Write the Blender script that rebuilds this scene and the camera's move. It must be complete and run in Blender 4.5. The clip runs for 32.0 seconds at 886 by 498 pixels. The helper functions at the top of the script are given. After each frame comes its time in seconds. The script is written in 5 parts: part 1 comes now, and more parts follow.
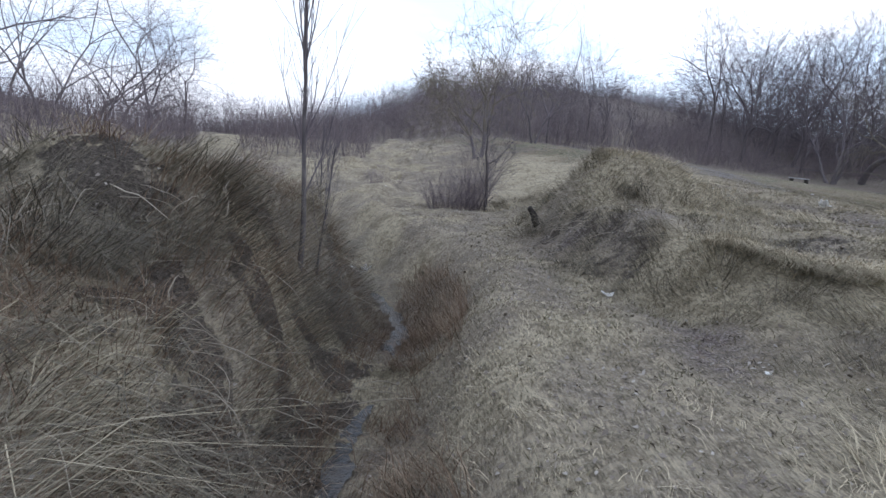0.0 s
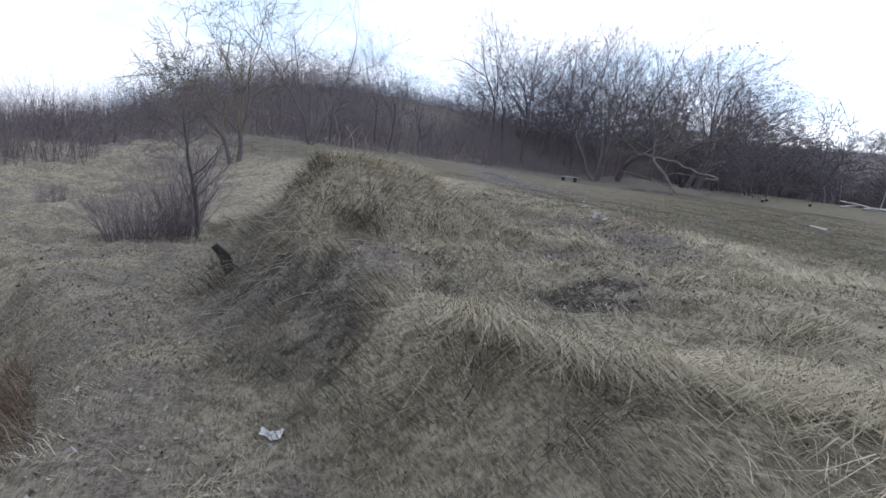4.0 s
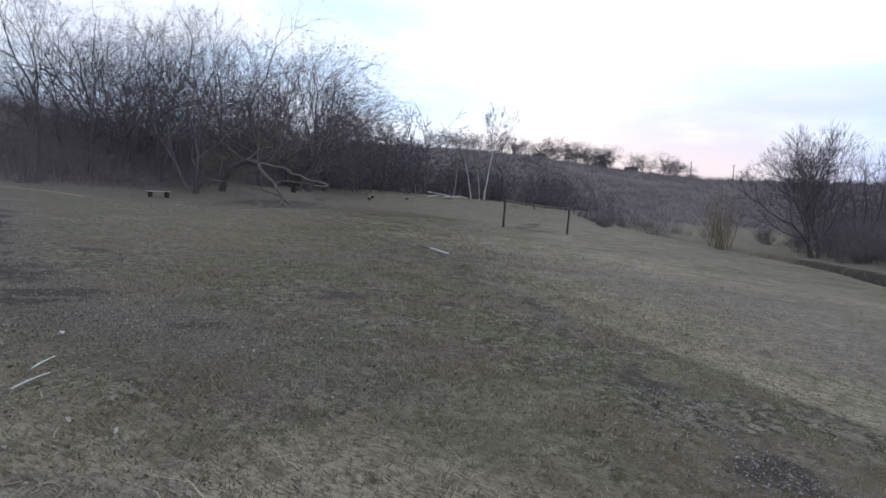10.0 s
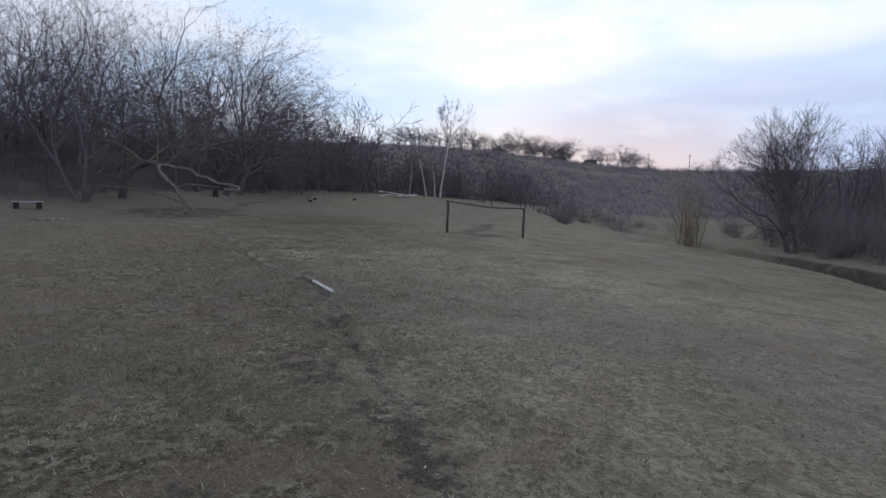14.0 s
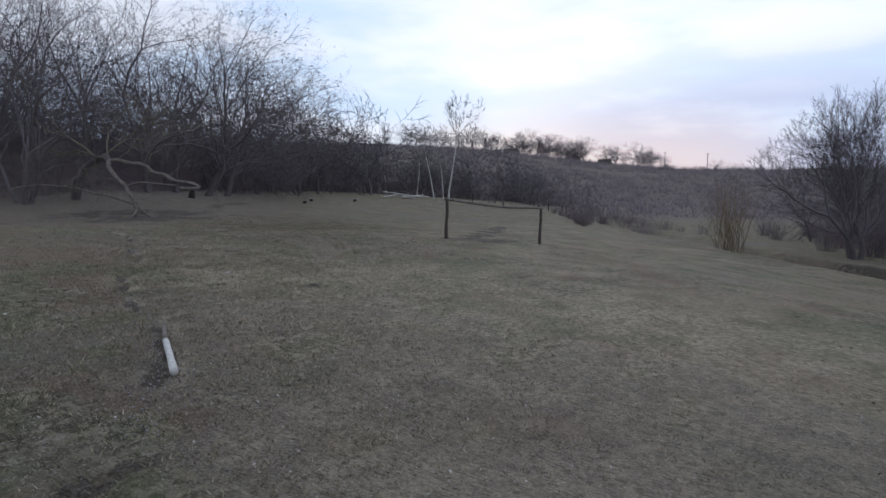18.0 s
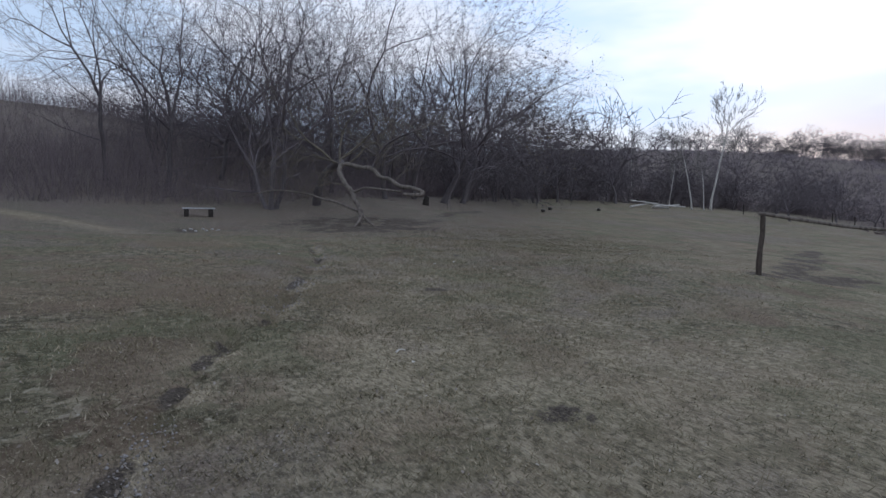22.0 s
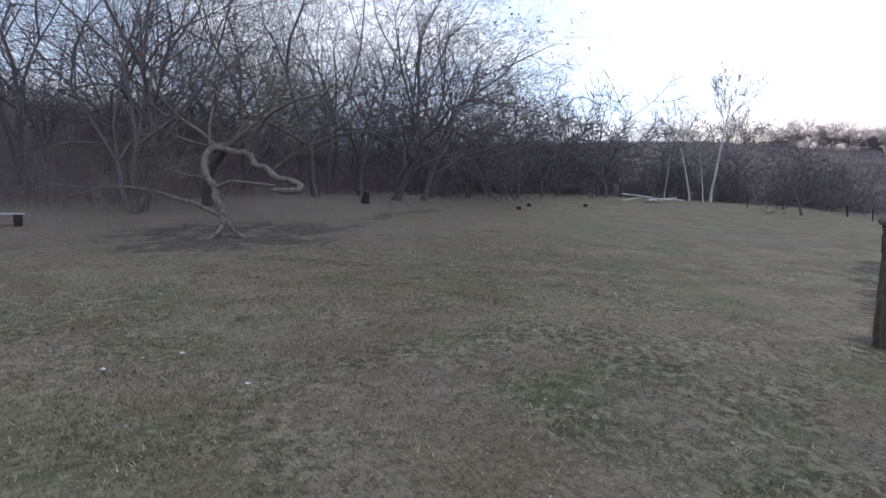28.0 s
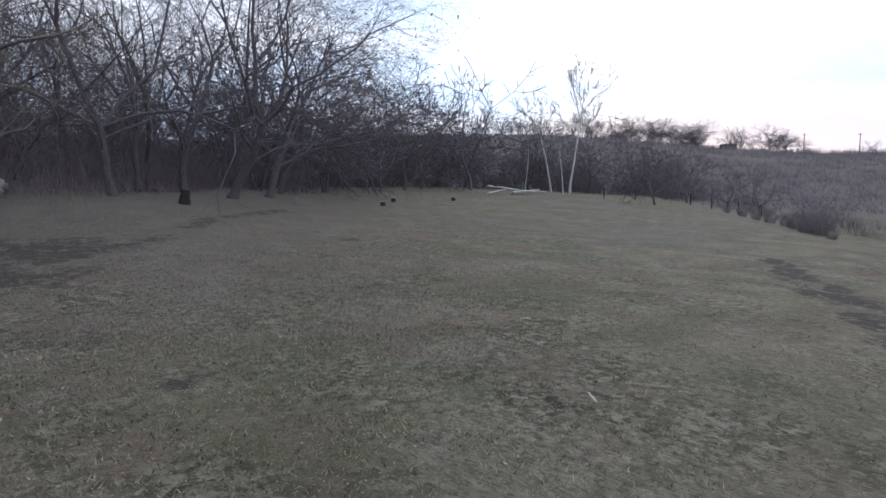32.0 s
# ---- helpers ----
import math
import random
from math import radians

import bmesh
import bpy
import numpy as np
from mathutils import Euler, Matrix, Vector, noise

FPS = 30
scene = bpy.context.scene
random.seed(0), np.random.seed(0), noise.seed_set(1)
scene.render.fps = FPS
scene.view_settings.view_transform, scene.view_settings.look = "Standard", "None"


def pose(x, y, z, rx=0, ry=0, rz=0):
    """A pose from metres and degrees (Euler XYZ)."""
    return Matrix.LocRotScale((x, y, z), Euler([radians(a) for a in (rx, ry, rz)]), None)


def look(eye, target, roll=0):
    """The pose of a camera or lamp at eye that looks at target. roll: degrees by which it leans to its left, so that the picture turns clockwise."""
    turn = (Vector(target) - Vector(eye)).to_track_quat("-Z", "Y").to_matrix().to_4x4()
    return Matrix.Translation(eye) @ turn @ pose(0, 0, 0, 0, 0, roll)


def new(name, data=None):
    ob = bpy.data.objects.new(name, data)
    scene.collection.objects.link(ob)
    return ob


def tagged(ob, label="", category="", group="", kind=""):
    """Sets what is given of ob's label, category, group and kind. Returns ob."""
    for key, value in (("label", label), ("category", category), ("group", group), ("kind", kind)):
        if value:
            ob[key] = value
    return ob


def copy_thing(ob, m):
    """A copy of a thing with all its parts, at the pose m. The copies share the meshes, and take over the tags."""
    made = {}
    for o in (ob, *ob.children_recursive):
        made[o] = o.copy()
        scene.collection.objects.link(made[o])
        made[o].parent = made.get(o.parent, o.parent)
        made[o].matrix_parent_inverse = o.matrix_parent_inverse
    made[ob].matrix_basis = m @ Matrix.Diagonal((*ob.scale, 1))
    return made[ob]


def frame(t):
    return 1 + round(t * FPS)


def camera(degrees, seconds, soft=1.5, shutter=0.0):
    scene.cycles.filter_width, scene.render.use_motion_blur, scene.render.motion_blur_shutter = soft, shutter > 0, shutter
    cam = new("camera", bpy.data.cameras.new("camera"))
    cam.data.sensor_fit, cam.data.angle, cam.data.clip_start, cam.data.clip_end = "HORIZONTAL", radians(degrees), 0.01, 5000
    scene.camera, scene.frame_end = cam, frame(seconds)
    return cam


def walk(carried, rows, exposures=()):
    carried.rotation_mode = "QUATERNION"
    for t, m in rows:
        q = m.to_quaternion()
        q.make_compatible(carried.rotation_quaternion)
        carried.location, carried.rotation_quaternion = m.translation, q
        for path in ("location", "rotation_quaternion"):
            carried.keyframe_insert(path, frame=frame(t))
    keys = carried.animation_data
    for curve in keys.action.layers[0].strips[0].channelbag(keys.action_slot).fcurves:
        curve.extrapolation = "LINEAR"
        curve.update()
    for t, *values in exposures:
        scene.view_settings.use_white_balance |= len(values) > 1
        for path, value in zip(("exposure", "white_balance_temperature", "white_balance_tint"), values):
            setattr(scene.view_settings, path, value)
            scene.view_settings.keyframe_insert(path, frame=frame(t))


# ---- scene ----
cam = camera(77.0, 32.0)
PATH = [
    (0, (-0.726, -0.713, 0.401), (-0.662, 1.257, 0.059), 6.7),
    (0.5, (-0.308, -0.276, 0.396), (-0.226, 1.693, 0.055), 6.7),
    (1, (0.064, 0.141, 0.427), (0.216, 2.109, 0.104), 6.7),
    (1.5, (0.397, 0.505, 0.424), (0.674, 2.463, 0.125), 6.4),
    (2, (0.762, 0.582, 0.547), (1.201, 2.513, 0.268), 6.1),
    (2.5, (0.977, 0.798, 0.569), (1.574, 2.687, 0.3), 6.2),
    (3, (1.147, 1.299, 0.663), (1.856, 3.151, 0.4), 6.0),
    (3.5, (1.301, 1.907, 0.691), (2.023, 3.754, 0.428), 5.9),
    (5.5, (1.39, 4.478, 0.793), (2.166, 6.302, 0.525), 7.4),
    (6, (1.676, 5.126, 0.736), (2.559, 6.902, 0.478), 7.2),
    (6.5, (2.261, 5.945, 0.879), (3.244, 7.669, 0.627), 6.6),
    (7, (2.7, 6.461, 1.085), (3.782, 8.127, 0.859), 5.9),
    (7.5, (2.979, 6.535, 1.4), (4.175, 8.123, 1.18), 5.6),
    (8, (3.549, 6.702, 1.569), (4.869, 8.191, 1.365), 4.7),
    (8.5, (3.894, 6.634, 1.871), (5.349, 7.991, 1.675), 3.8),
    (9, (4.344, 6.785, 1.939), (5.922, 7.999, 1.747), 3.4),
    (9.5, (5.448, 7.137, 2.001), (7.085, 8.27, 1.815), 2.8),
    (10, (6.378, 7.396, 1.973), (8.077, 8.436, 1.793), 2.2),
    (10.5, (7.122, 7.526, 2.198), (8.848, 8.519, 2.014), 1.7),
    (11, (7.958, 7.693, 2.32), (9.695, 8.667, 2.137), 1.5),
    (11.5, (8.725, 7.917, 2.349), (10.473, 8.872, 2.166), 1.3),
    (12, (9.518, 8.061, 2.355), (11.268, 9.012, 2.17), 1.1),
    (12.5, (10.314, 8.323, 2.324), (12.066, 9.269, 2.138), 0.9),
    (13, (11.145, 8.596, 2.306), (12.901, 9.535, 2.12), 0.8),
    (13.5, (11.925, 8.817, 2.243), (13.685, 9.751, 2.059), 0.8),
    (14, (12.635, 9.06, 2.28), (14.395, 9.989, 2.093), 0.6),
    (14.5, (13.463, 9.218, 2.166), (15.227, 10.144, 1.984), 0.3),
    (15, (14.059, 9.309, 2.111), (15.824, 10.231, 1.927), 0.2),
    (15.5, (14.738, 9.331, 2.013), (16.506, 10.247, 1.83), -0.0),
    (17.5, (17.82, 10.742, 2.106), (19.566, 11.701, 1.925), 0.0),
    (18, (18.577, 11.419, 2.089), (20.317, 12.388, 1.907), 0.2),
    (18.5, (19.334, 12.103, 2.136), (21.068, 13.083, 1.952), -0.0),
    (19, (20.061, 12.671, 2.098), (21.794, 13.652, 1.914), -0.1),
    (19.5, (20.618, 13.252, 2.116), (22.348, 14.239, 1.935), -0.1),
    (20, (21.291, 13.873, 2.081), (23.019, 14.862, 1.898), -0.2),
    (20.5, (21.898, 14.669, 2.164), (23.61, 15.687, 1.981), -0.2),
    (21, (22.469, 15.173, 2.204), (24.014, 16.43, 2.031), 0.1),
    (21.5, (23.227, 15.812, 2.171), (24.565, 17.289, 2.004), 0.7),
    (22, (23.868, 16.487, 2.183), (25.067, 18.079, 2.02), 1.0),
    (22.5, (24.601, 16.941, 2.198), (25.699, 18.605, 2.038), 1.1),
    (23, (25.292, 17.247, 2.199), (26.366, 18.927, 2.04), 1.0),
    (23.5, (25.918, 17.358, 2.209), (26.993, 19.037, 2.051), 1.0),
    (24, (26.621, 17.742, 2.207), (27.701, 19.418, 2.046), 0.9),
    (24.5, (27.265, 18.118, 2.175), (28.348, 19.791, 2.012), 0.8),
    (26.5, (30.037, 20.232, 2.406), (31.101, 21.916, 2.226), 0.9),
    (27, (30.785, 20.819, 2.325), (31.877, 22.484, 2.145), 0.8),
    (27.5, (31.384, 21.436, 2.343), (32.529, 23.065, 2.162), 0.7),
    (28, (31.863, 21.831, 2.334), (33.079, 23.409, 2.155), 0.3),
    (28.5, (32.301, 22.312, 2.402), (33.609, 23.814, 2.217), 0.2),
    (29, (32.978, 22.872, 2.39), (34.318, 24.345, 2.203), -0.1),
    (29.5, (33.61, 23.413, 2.391), (34.981, 24.857, 2.201), -0.2),
    (30, (34.259, 24.026, 2.372), (35.658, 25.443, 2.179), -0.2),
    (30.5, (34.838, 24.532, 2.371), (36.306, 25.876, 2.174), -0.5),
    (31, (35.307, 25.066, 2.44), (36.813, 26.367, 2.238), -0.5),
    (31.5, (35.732, 25.632, 2.446), (37.269, 26.895, 2.243), -0.6),
    (32, (36.076, 26.145, 2.524), (37.635, 27.381, 2.318), -0.6),
]
EXPOSURES = [(t, e, 5750, 11) for t, e in ((0, 0.50), (1.5, 0.47), (3, 0.38), (4.5, 0.33), (7, 0.18), (9, 0.06), (11, -0.26), (13, -0.40), (20.5, -0.36), (23, -0.24), (24.5, -0.12), (27, 0.13), (32, 0.08))]
walk(cam, [(t, look(eye, target, roll)) for t, eye, target, roll in PATH], EXPOSURES)

# ---- light ----
SUN_AZ, SUN_EL = radians(76), radians(7)
world = bpy.data.worlds.new("world")
scene.world = world
world.use_nodes = True
wn, wl = world.node_tree.nodes, world.node_tree.links
wn.clear()


def sky_light():
    """An evening sky, mostly thin bright cloud, with a grey bank low down and a warm strip over the set sun."""
    def node(kind, **props):
        n = wn.new(kind)
        for k, v in props.items():
            setattr(n, k, v)
        return n

    def maths(op, a, b=None, c=None):
        n = node("ShaderNodeMath", operation=op)
        for k, v in enumerate((a, b, c)):
            if v is None:
                continue
            if isinstance(v, (int, float)):
                n.inputs[k].default_value = v
            else:
                wl.new(v, n.inputs[k])
        return n.outputs[0]

    def mix(fac, a, b):
        n = node("ShaderNodeMix", data_type="RGBA")
        for k, v in ((0, fac), (6, a), (7, b)):
            if isinstance(v, (int, float)):
                n.inputs[k].default_value = v
            elif isinstance(v, tuple):
                n.inputs[k].default_value = (*v, 1)
            else:
                wl.new(v, n.inputs[k])
        return n.outputs[2]

    def ramp(fac, lo, hi):
        n = node("ShaderNodeMapRange", interpolation_type="SMOOTHSTEP")
        wl.new(fac, n.inputs[0])
        n.inputs[1].default_value, n.inputs[2].default_value = lo, hi
        return n.outputs[0]

    coord = node("ShaderNodeTexCoord").outputs["Generated"]
    split = node("ShaderNodeSeparateXYZ")
    wl.new(coord, split.inputs[0])
    z = split.outputs[2]
    sky = node("ShaderNodeTexSky", sky_type="NISHITA", sun_disc=False)
    sky.sun_elevation, sky.sun_rotation = SUN_EL, SUN_AZ
    lit = node("ShaderNodeVectorMath", operation="SCALE")
    wl.new(sky.outputs[0], lit.inputs[0])
    lit.inputs["Scale"].default_value = 0.12
    # stretched clouds
    mapping = node("ShaderNodeMapping")
    wl.new(coord, mapping.inputs[0])
    mapping.inputs["Scale"].default_value = (1.6, 1.6, 6.5)
    cloud = node("ShaderNodeTexNoise")
    wl.new(mapping.outputs[0], cloud.inputs["Vector"])
    cloud.inputs["Scale"].default_value, cloud.inputs["Detail"].default_value = 1.7, 5
    cover = ramp(cloud.outputs["Fac"], 0.34, 0.62)
    white = mix(cover, (0.86, 1.00, 1.18), (1.24, 1.23, 1.26))
    base = mix(0.90, lit.outputs[0], white)
    # the grey bank, low in the sky on the sun's right
    side = node("ShaderNodeVectorMath", operation="DOT_PRODUCT")
    wl.new(coord, side.inputs[0])
    side.inputs[1].default_value = (math.sin(radians(93)), math.cos(radians(93)), 0.0)
    low = maths("MULTIPLY", ramp(z, 0.27, 0.12), ramp(z, -0.05, 0.06))
    bank = maths("MULTIPLY", maths("MULTIPLY", low, ramp(side.outputs["Value"], 0.86, 0.985)), ramp(cloud.outputs["Fac"], 0.24, 0.46))
    base = mix(maths("MULTIPLY", bank, 0.9), base, (0.66, 0.71, 0.88))
    glow = node("ShaderNodeVectorMath", operation="DOT_PRODUCT")
    wl.new(coord, glow.inputs[0])
    glow.inputs[1].default_value = (math.sin(SUN_AZ), math.cos(SUN_AZ), 0.06)
    warm = maths("MULTIPLY", ramp(glow.outputs["Value"], 0.93, 1.0), ramp(z, 0.20, 0.04))
    base = mix(maths("MULTIPLY", warm, 0.55), base, (1.25, 0.88, 0.62))
    back = node("ShaderNodeBackground")
    wl.new(base, back.inputs[0])
    wl.new(maths("MULTIPLY_ADD", ramp(glow.outputs["Value"], 0.0, 1.0), 0.26, 0.88), back.inputs[1])
    wl.new(back.outputs[0], node("ShaderNodeOutputWorld").inputs[0])


sky_light()
sun = new("sun", bpy.data.lights.new("sun", "SUN"))
sun.data.energy, sun.data.angle, sun.data.color = 0.5, radians(14), (1.0, 0.90, 0.80)
sun.matrix_world = look((0, 0, 0), (-math.sin(SUN_AZ) * math.cos(SUN_EL), -math.cos(SUN_AZ) * math.cos(SUN_EL), -math.sin(SUN_EL)))

# ---- numbers ----
rng = np.random.default_rng(7)


def step(v, lo, hi):
    t = np.clip((np.asarray(v, float) - lo) / (hi - lo), 0, 1)
    return t * t * (3 - 2 * t)


def lattice(i, j, seed):
    n = (i * 374761393 + j * 668265263 + seed * 974634541) & 0x7FFFFFFF
    n = ((n ^ (n >> 13)) * 1274126177) & 0x7FFFFFFF
    return ((n ^ (n >> 16)) & 0xFFFF) / 65535.0


def wave(x, y, size, seed=0):
    """Smooth noise from -1 to 1 with the given grain in metres."""
    x, y = np.asarray(x, float) / size, np.asarray(y, float) / size
    i, j = np.floor(x).astype(np.int64), np.floor(y).astype(np.int64)
    u, v = x - i, y - j
    u, v = u * u * (3 - 2 * u), v * v * (3 - 2 * v)
    a, b = lattice(i, j, seed), lattice(i + 1, j, seed)
    c, d = lattice(i, j + 1, seed), lattice(i + 1, j + 1, seed)
    return 2 * ((a * (1 - u) + b * u) * (1 - v) + (c * (1 - u) + d * u) * v) - 1


def off_line(x, y, line):
    """Distance from a bent line, signed: positive on its right-hand side."""
    x, y = np.asarray(x, float), np.asarray(y, float)
    best, sign = np.full(x.shape, 1e9), np.ones(x.shape)
    for (ax, ay), (bx, by) in zip(line, line[1:]):
        dx, dy = bx - ax, by - ay
        t = np.clip(((x - ax) * dx + (y - ay) * dy) / (dx * dx + dy * dy), 0, 1)
        px, py = x - ax - t * dx, y - ay - t * dy
        d = np.hypot(px, py)
        near = d < best
        best = np.where(near, d, best)
        sign = np.where(near, np.where(px * dy - py * dx >= 0, 1.0, -1.0), sign)
    return best * sign


BROOK = [(-0.9, -30), (-1.1, -4), (-1.25, 3.3), (-1.25, 4.6), (-1.18, 5.6), (-1.0, 6.7), (-0.95, 7.4), (-1.35, 8.8), (-2.0, 10.2), (-3.1, 12.2), (-4.2, 15.2), (-8, 21), (-15, 28), (-30, 45), (-60, 90)]
CREEK = [(0, -34), (16, -14), (30, -4), (42.5, 2.6), (50, 4.6), (55.5, 7.4), (63, 12.2), (76, 18.5), (88, 25), (105, 32), (125, 40), (150, 52), (230, 75)]
EDGE = [(-60, 52), (-25, 50), (-6, 44), (6, 43), (18, 50), (27, 51.5), (36, 53), (46, 54), (57, 63), (70, 77), (92, 98), (140, 150), (230, 260)]
DITCH = [(16.8, 10.9), (17.4, 11.8), (18.9, 13.4), (20.9, 15.6), (21.6, 16.3), (22.9, 17.6), (24.0, 19.7), (24.5, 21.1), (25.4, 22.7), (26.1, 23.9), (26.7, 24.4), (28.2, 26.9), (29.7, 29.3), (30.4, 30.7), (31.2, 33.2)]
TRACK = [(16.5, 36), (14.5, 30), (11.7, 23.2), (10.2, 19.5), (9.9, 17.5), (9.9, 14.8), (10.6, 13)]
RUN = [(44.0, 24.0), (46.5, 25.0), (49.4, 26.0), (52.0, 26.7), (56.0, 27.9), (61.2, 29.6)]
LOWER_TRACK = [(10.2, 6.2), (11.0, 6.9), (12.4, 7.85), (14.0, 9.35), (15.6, 10.7), (17.5, 12.2)]


def plane(x, y):
    s = -0.423 * (x - 25) + 0.906 * (y - 17)
    return 0.07 * 38 * np.tanh(s / 38)


def hill(x, y):
    """The wooded hill behind the meadow's edge."""
    q = -off_line(x, y, EDGE)
    rise = 0.8 * step(q, -11, 1) * step(x, 34, 46) * (1 - step(x, 80, 110)) + 10.5 * step(q, -3, 50) * step(x, -40, 24) * (1 - 0.8 * step(x, 60, 110))
    return rise, q


def level(x, y):
    """Height of the ground without the fine relief."""
    x, y = np.asarray(x, float), np.asarray(y, float)
    z = plane(x, y)
    # upper terrace by the brook, with its shallow bowl
    z = z + (0.10 * (1 - step(x, 9, 14)) - 0.45 * (1 - step(x, 3, 8))) * (1 - step(y, 14, 20)) - 0.12 * np.exp(-((x - 5.9) ** 2 + (y - 9.8) ** 2) / 2.6)
    # a low swell by the goal, a dip before the bench, and the fall towards the creek
    z = z + 0.28 * np.exp(-((x - 39.5) / 6) ** 2 - ((y - 27) / 5) ** 2) - 0.62 * np.exp(-((x - 29.5) / 6.5) ** 2 - ((y - 43.5) / 6.5) ** 2)
    z = z - 0.4 * step(off_line(x, y, CREEK), -11, -3) * step(x, 10, 20)
    # scarp down to the lower terrace
    foot = np.interp(y, [-5, 2, 3.4, 5, 6, 7, 9, 11, 13, 17, 30, 60], [2.6, 2.4, 2.2, 2.15, 2.0, 1.7, 1.15, 1.0, 0.9, 0.3, -4, -12])
    wide = np.interp(y, [-5, 3, 4.5, 5.3, 5.8, 6.3, 7, 9, 11, 14, 30], [3.6, 3.0, 2.5, 2.2, 1.6, 1.05, 1.1, 1.4, 1.8, 6, 12])
    low = np.interp(y, [-10, 0, 6, 10, 14, 20, 45], [-1.3, -1.25, -1.18, -1.1, -1.0, -0.85, 0.6]) + 0.05 * (x - 1)
    up = np.minimum(1, 1.22 * step((x - foot) / wide, 0, 1.15))
    z = low * (1 - up) + z * up
    # heaped mounds
    z = z + 0.92 * np.exp(-(((x - 3.2) / 1.55) ** 2 + ((y - 10.6) / 1.25) ** 2) ** 1.3)
    # ground west of the brook, and the brook's bed
    off = off_line(x, y, BROOK)
    west = np.interp(y, [-10, 10, 16, 40], [-1.05, -1.0, -0.95, 0.2]) + 1.22 * np.exp(-((x + 3.7) / 1.5) ** 2 - ((y - 4.8) / 1.35) ** 2) + 0.5 * np.exp(-((x + 2.9) / 0.9) ** 2 - ((y - 6.9) / 1.2) ** 2)
    z = np.where(off < 0, west, z)
    bed = np.interp(y, [-10, 4, 9.6, 15, 40], [-2.45, -2.35, -2.33, -2.0, -0.6])
    bank = np.where(off < 0, step(-off, 0.25, 1.5), step(off, 0.2, 1.5))
    z = bed + (z - bed) * bank
    # the creek on the meadow's far side
    c = off_line(x, y, CREEK)
    z = np.where(c > 0, np.minimum(z, -2.0), z)
    z = z - 1.5 * np.exp(-((c - 2.6 + 0.7 * wave(x, y, 2.6, 6) + 0.3 * wave(x, y, 0.9, 8)) / 1.7) ** 8) * step(x, 10, 30) * (1 - 0.75 * step(x, 58, 70))
    # the rut across the meadow
    d = np.abs(off_line(x, y, DITCH))
    z = z - 0.15 * step(y, 12.5, 15.0) * (1 - np.exp(-((y - 18.1) / 1.35) ** 6)) * np.exp(-((np.abs(off_line(x, y, DITCH) + 0.06) + 0.05 * wave(x, y, 0.3, 9)) / 0.14) ** 4) * np.clip(0.55 + 1.0 * wave(x, y, 0.8, 5) + 0.6 * wave(x, y, 0.3, 7), 0.1, 1.4)
    rise, q = hill(x, y)
    z = z + rise
    # land beyond
    r, az = np.hypot(x - 12, y - 8), np.degrees(np.arctan2(x - 12, y - 8))
    ridge = np.interp(az, [-180, -60, -30, -22, -10, 20, 50, 66, 74, 84, 100, 130, 180], [4, 3, 3, 2, 8, 26, 34, 34, 30, 24, 22, 12, 6])
    z = z + ridge * step(r, 130, 420) + 1.6 * step(r, 60, 130) * step(az, 30, 50) * (1 - step(az, 66, 80))
    return z


def ground_z(x, y):
    x, y = np.asarray(x, float), np.asarray(y, float)
    rough = 1 - step(x, 7.5, 11)
    z = level(x, y) + 0.035 * wave(x, y, 1.7, 1) + 0.012 * wave(x, y, 0.5, 2)
    wild = 1 - step(x, -2.2, -0.8)
    z = z + rough * ((0.075 + 0.17 * wild) * wave(x, y, 0.75, 3) + (0.04 + 0.06 * wild) * wave(x, y, 0.31, 4))
    return z


def gz(x, y):
    return float(ground_z(np.array([x]), np.array([y]))[0])


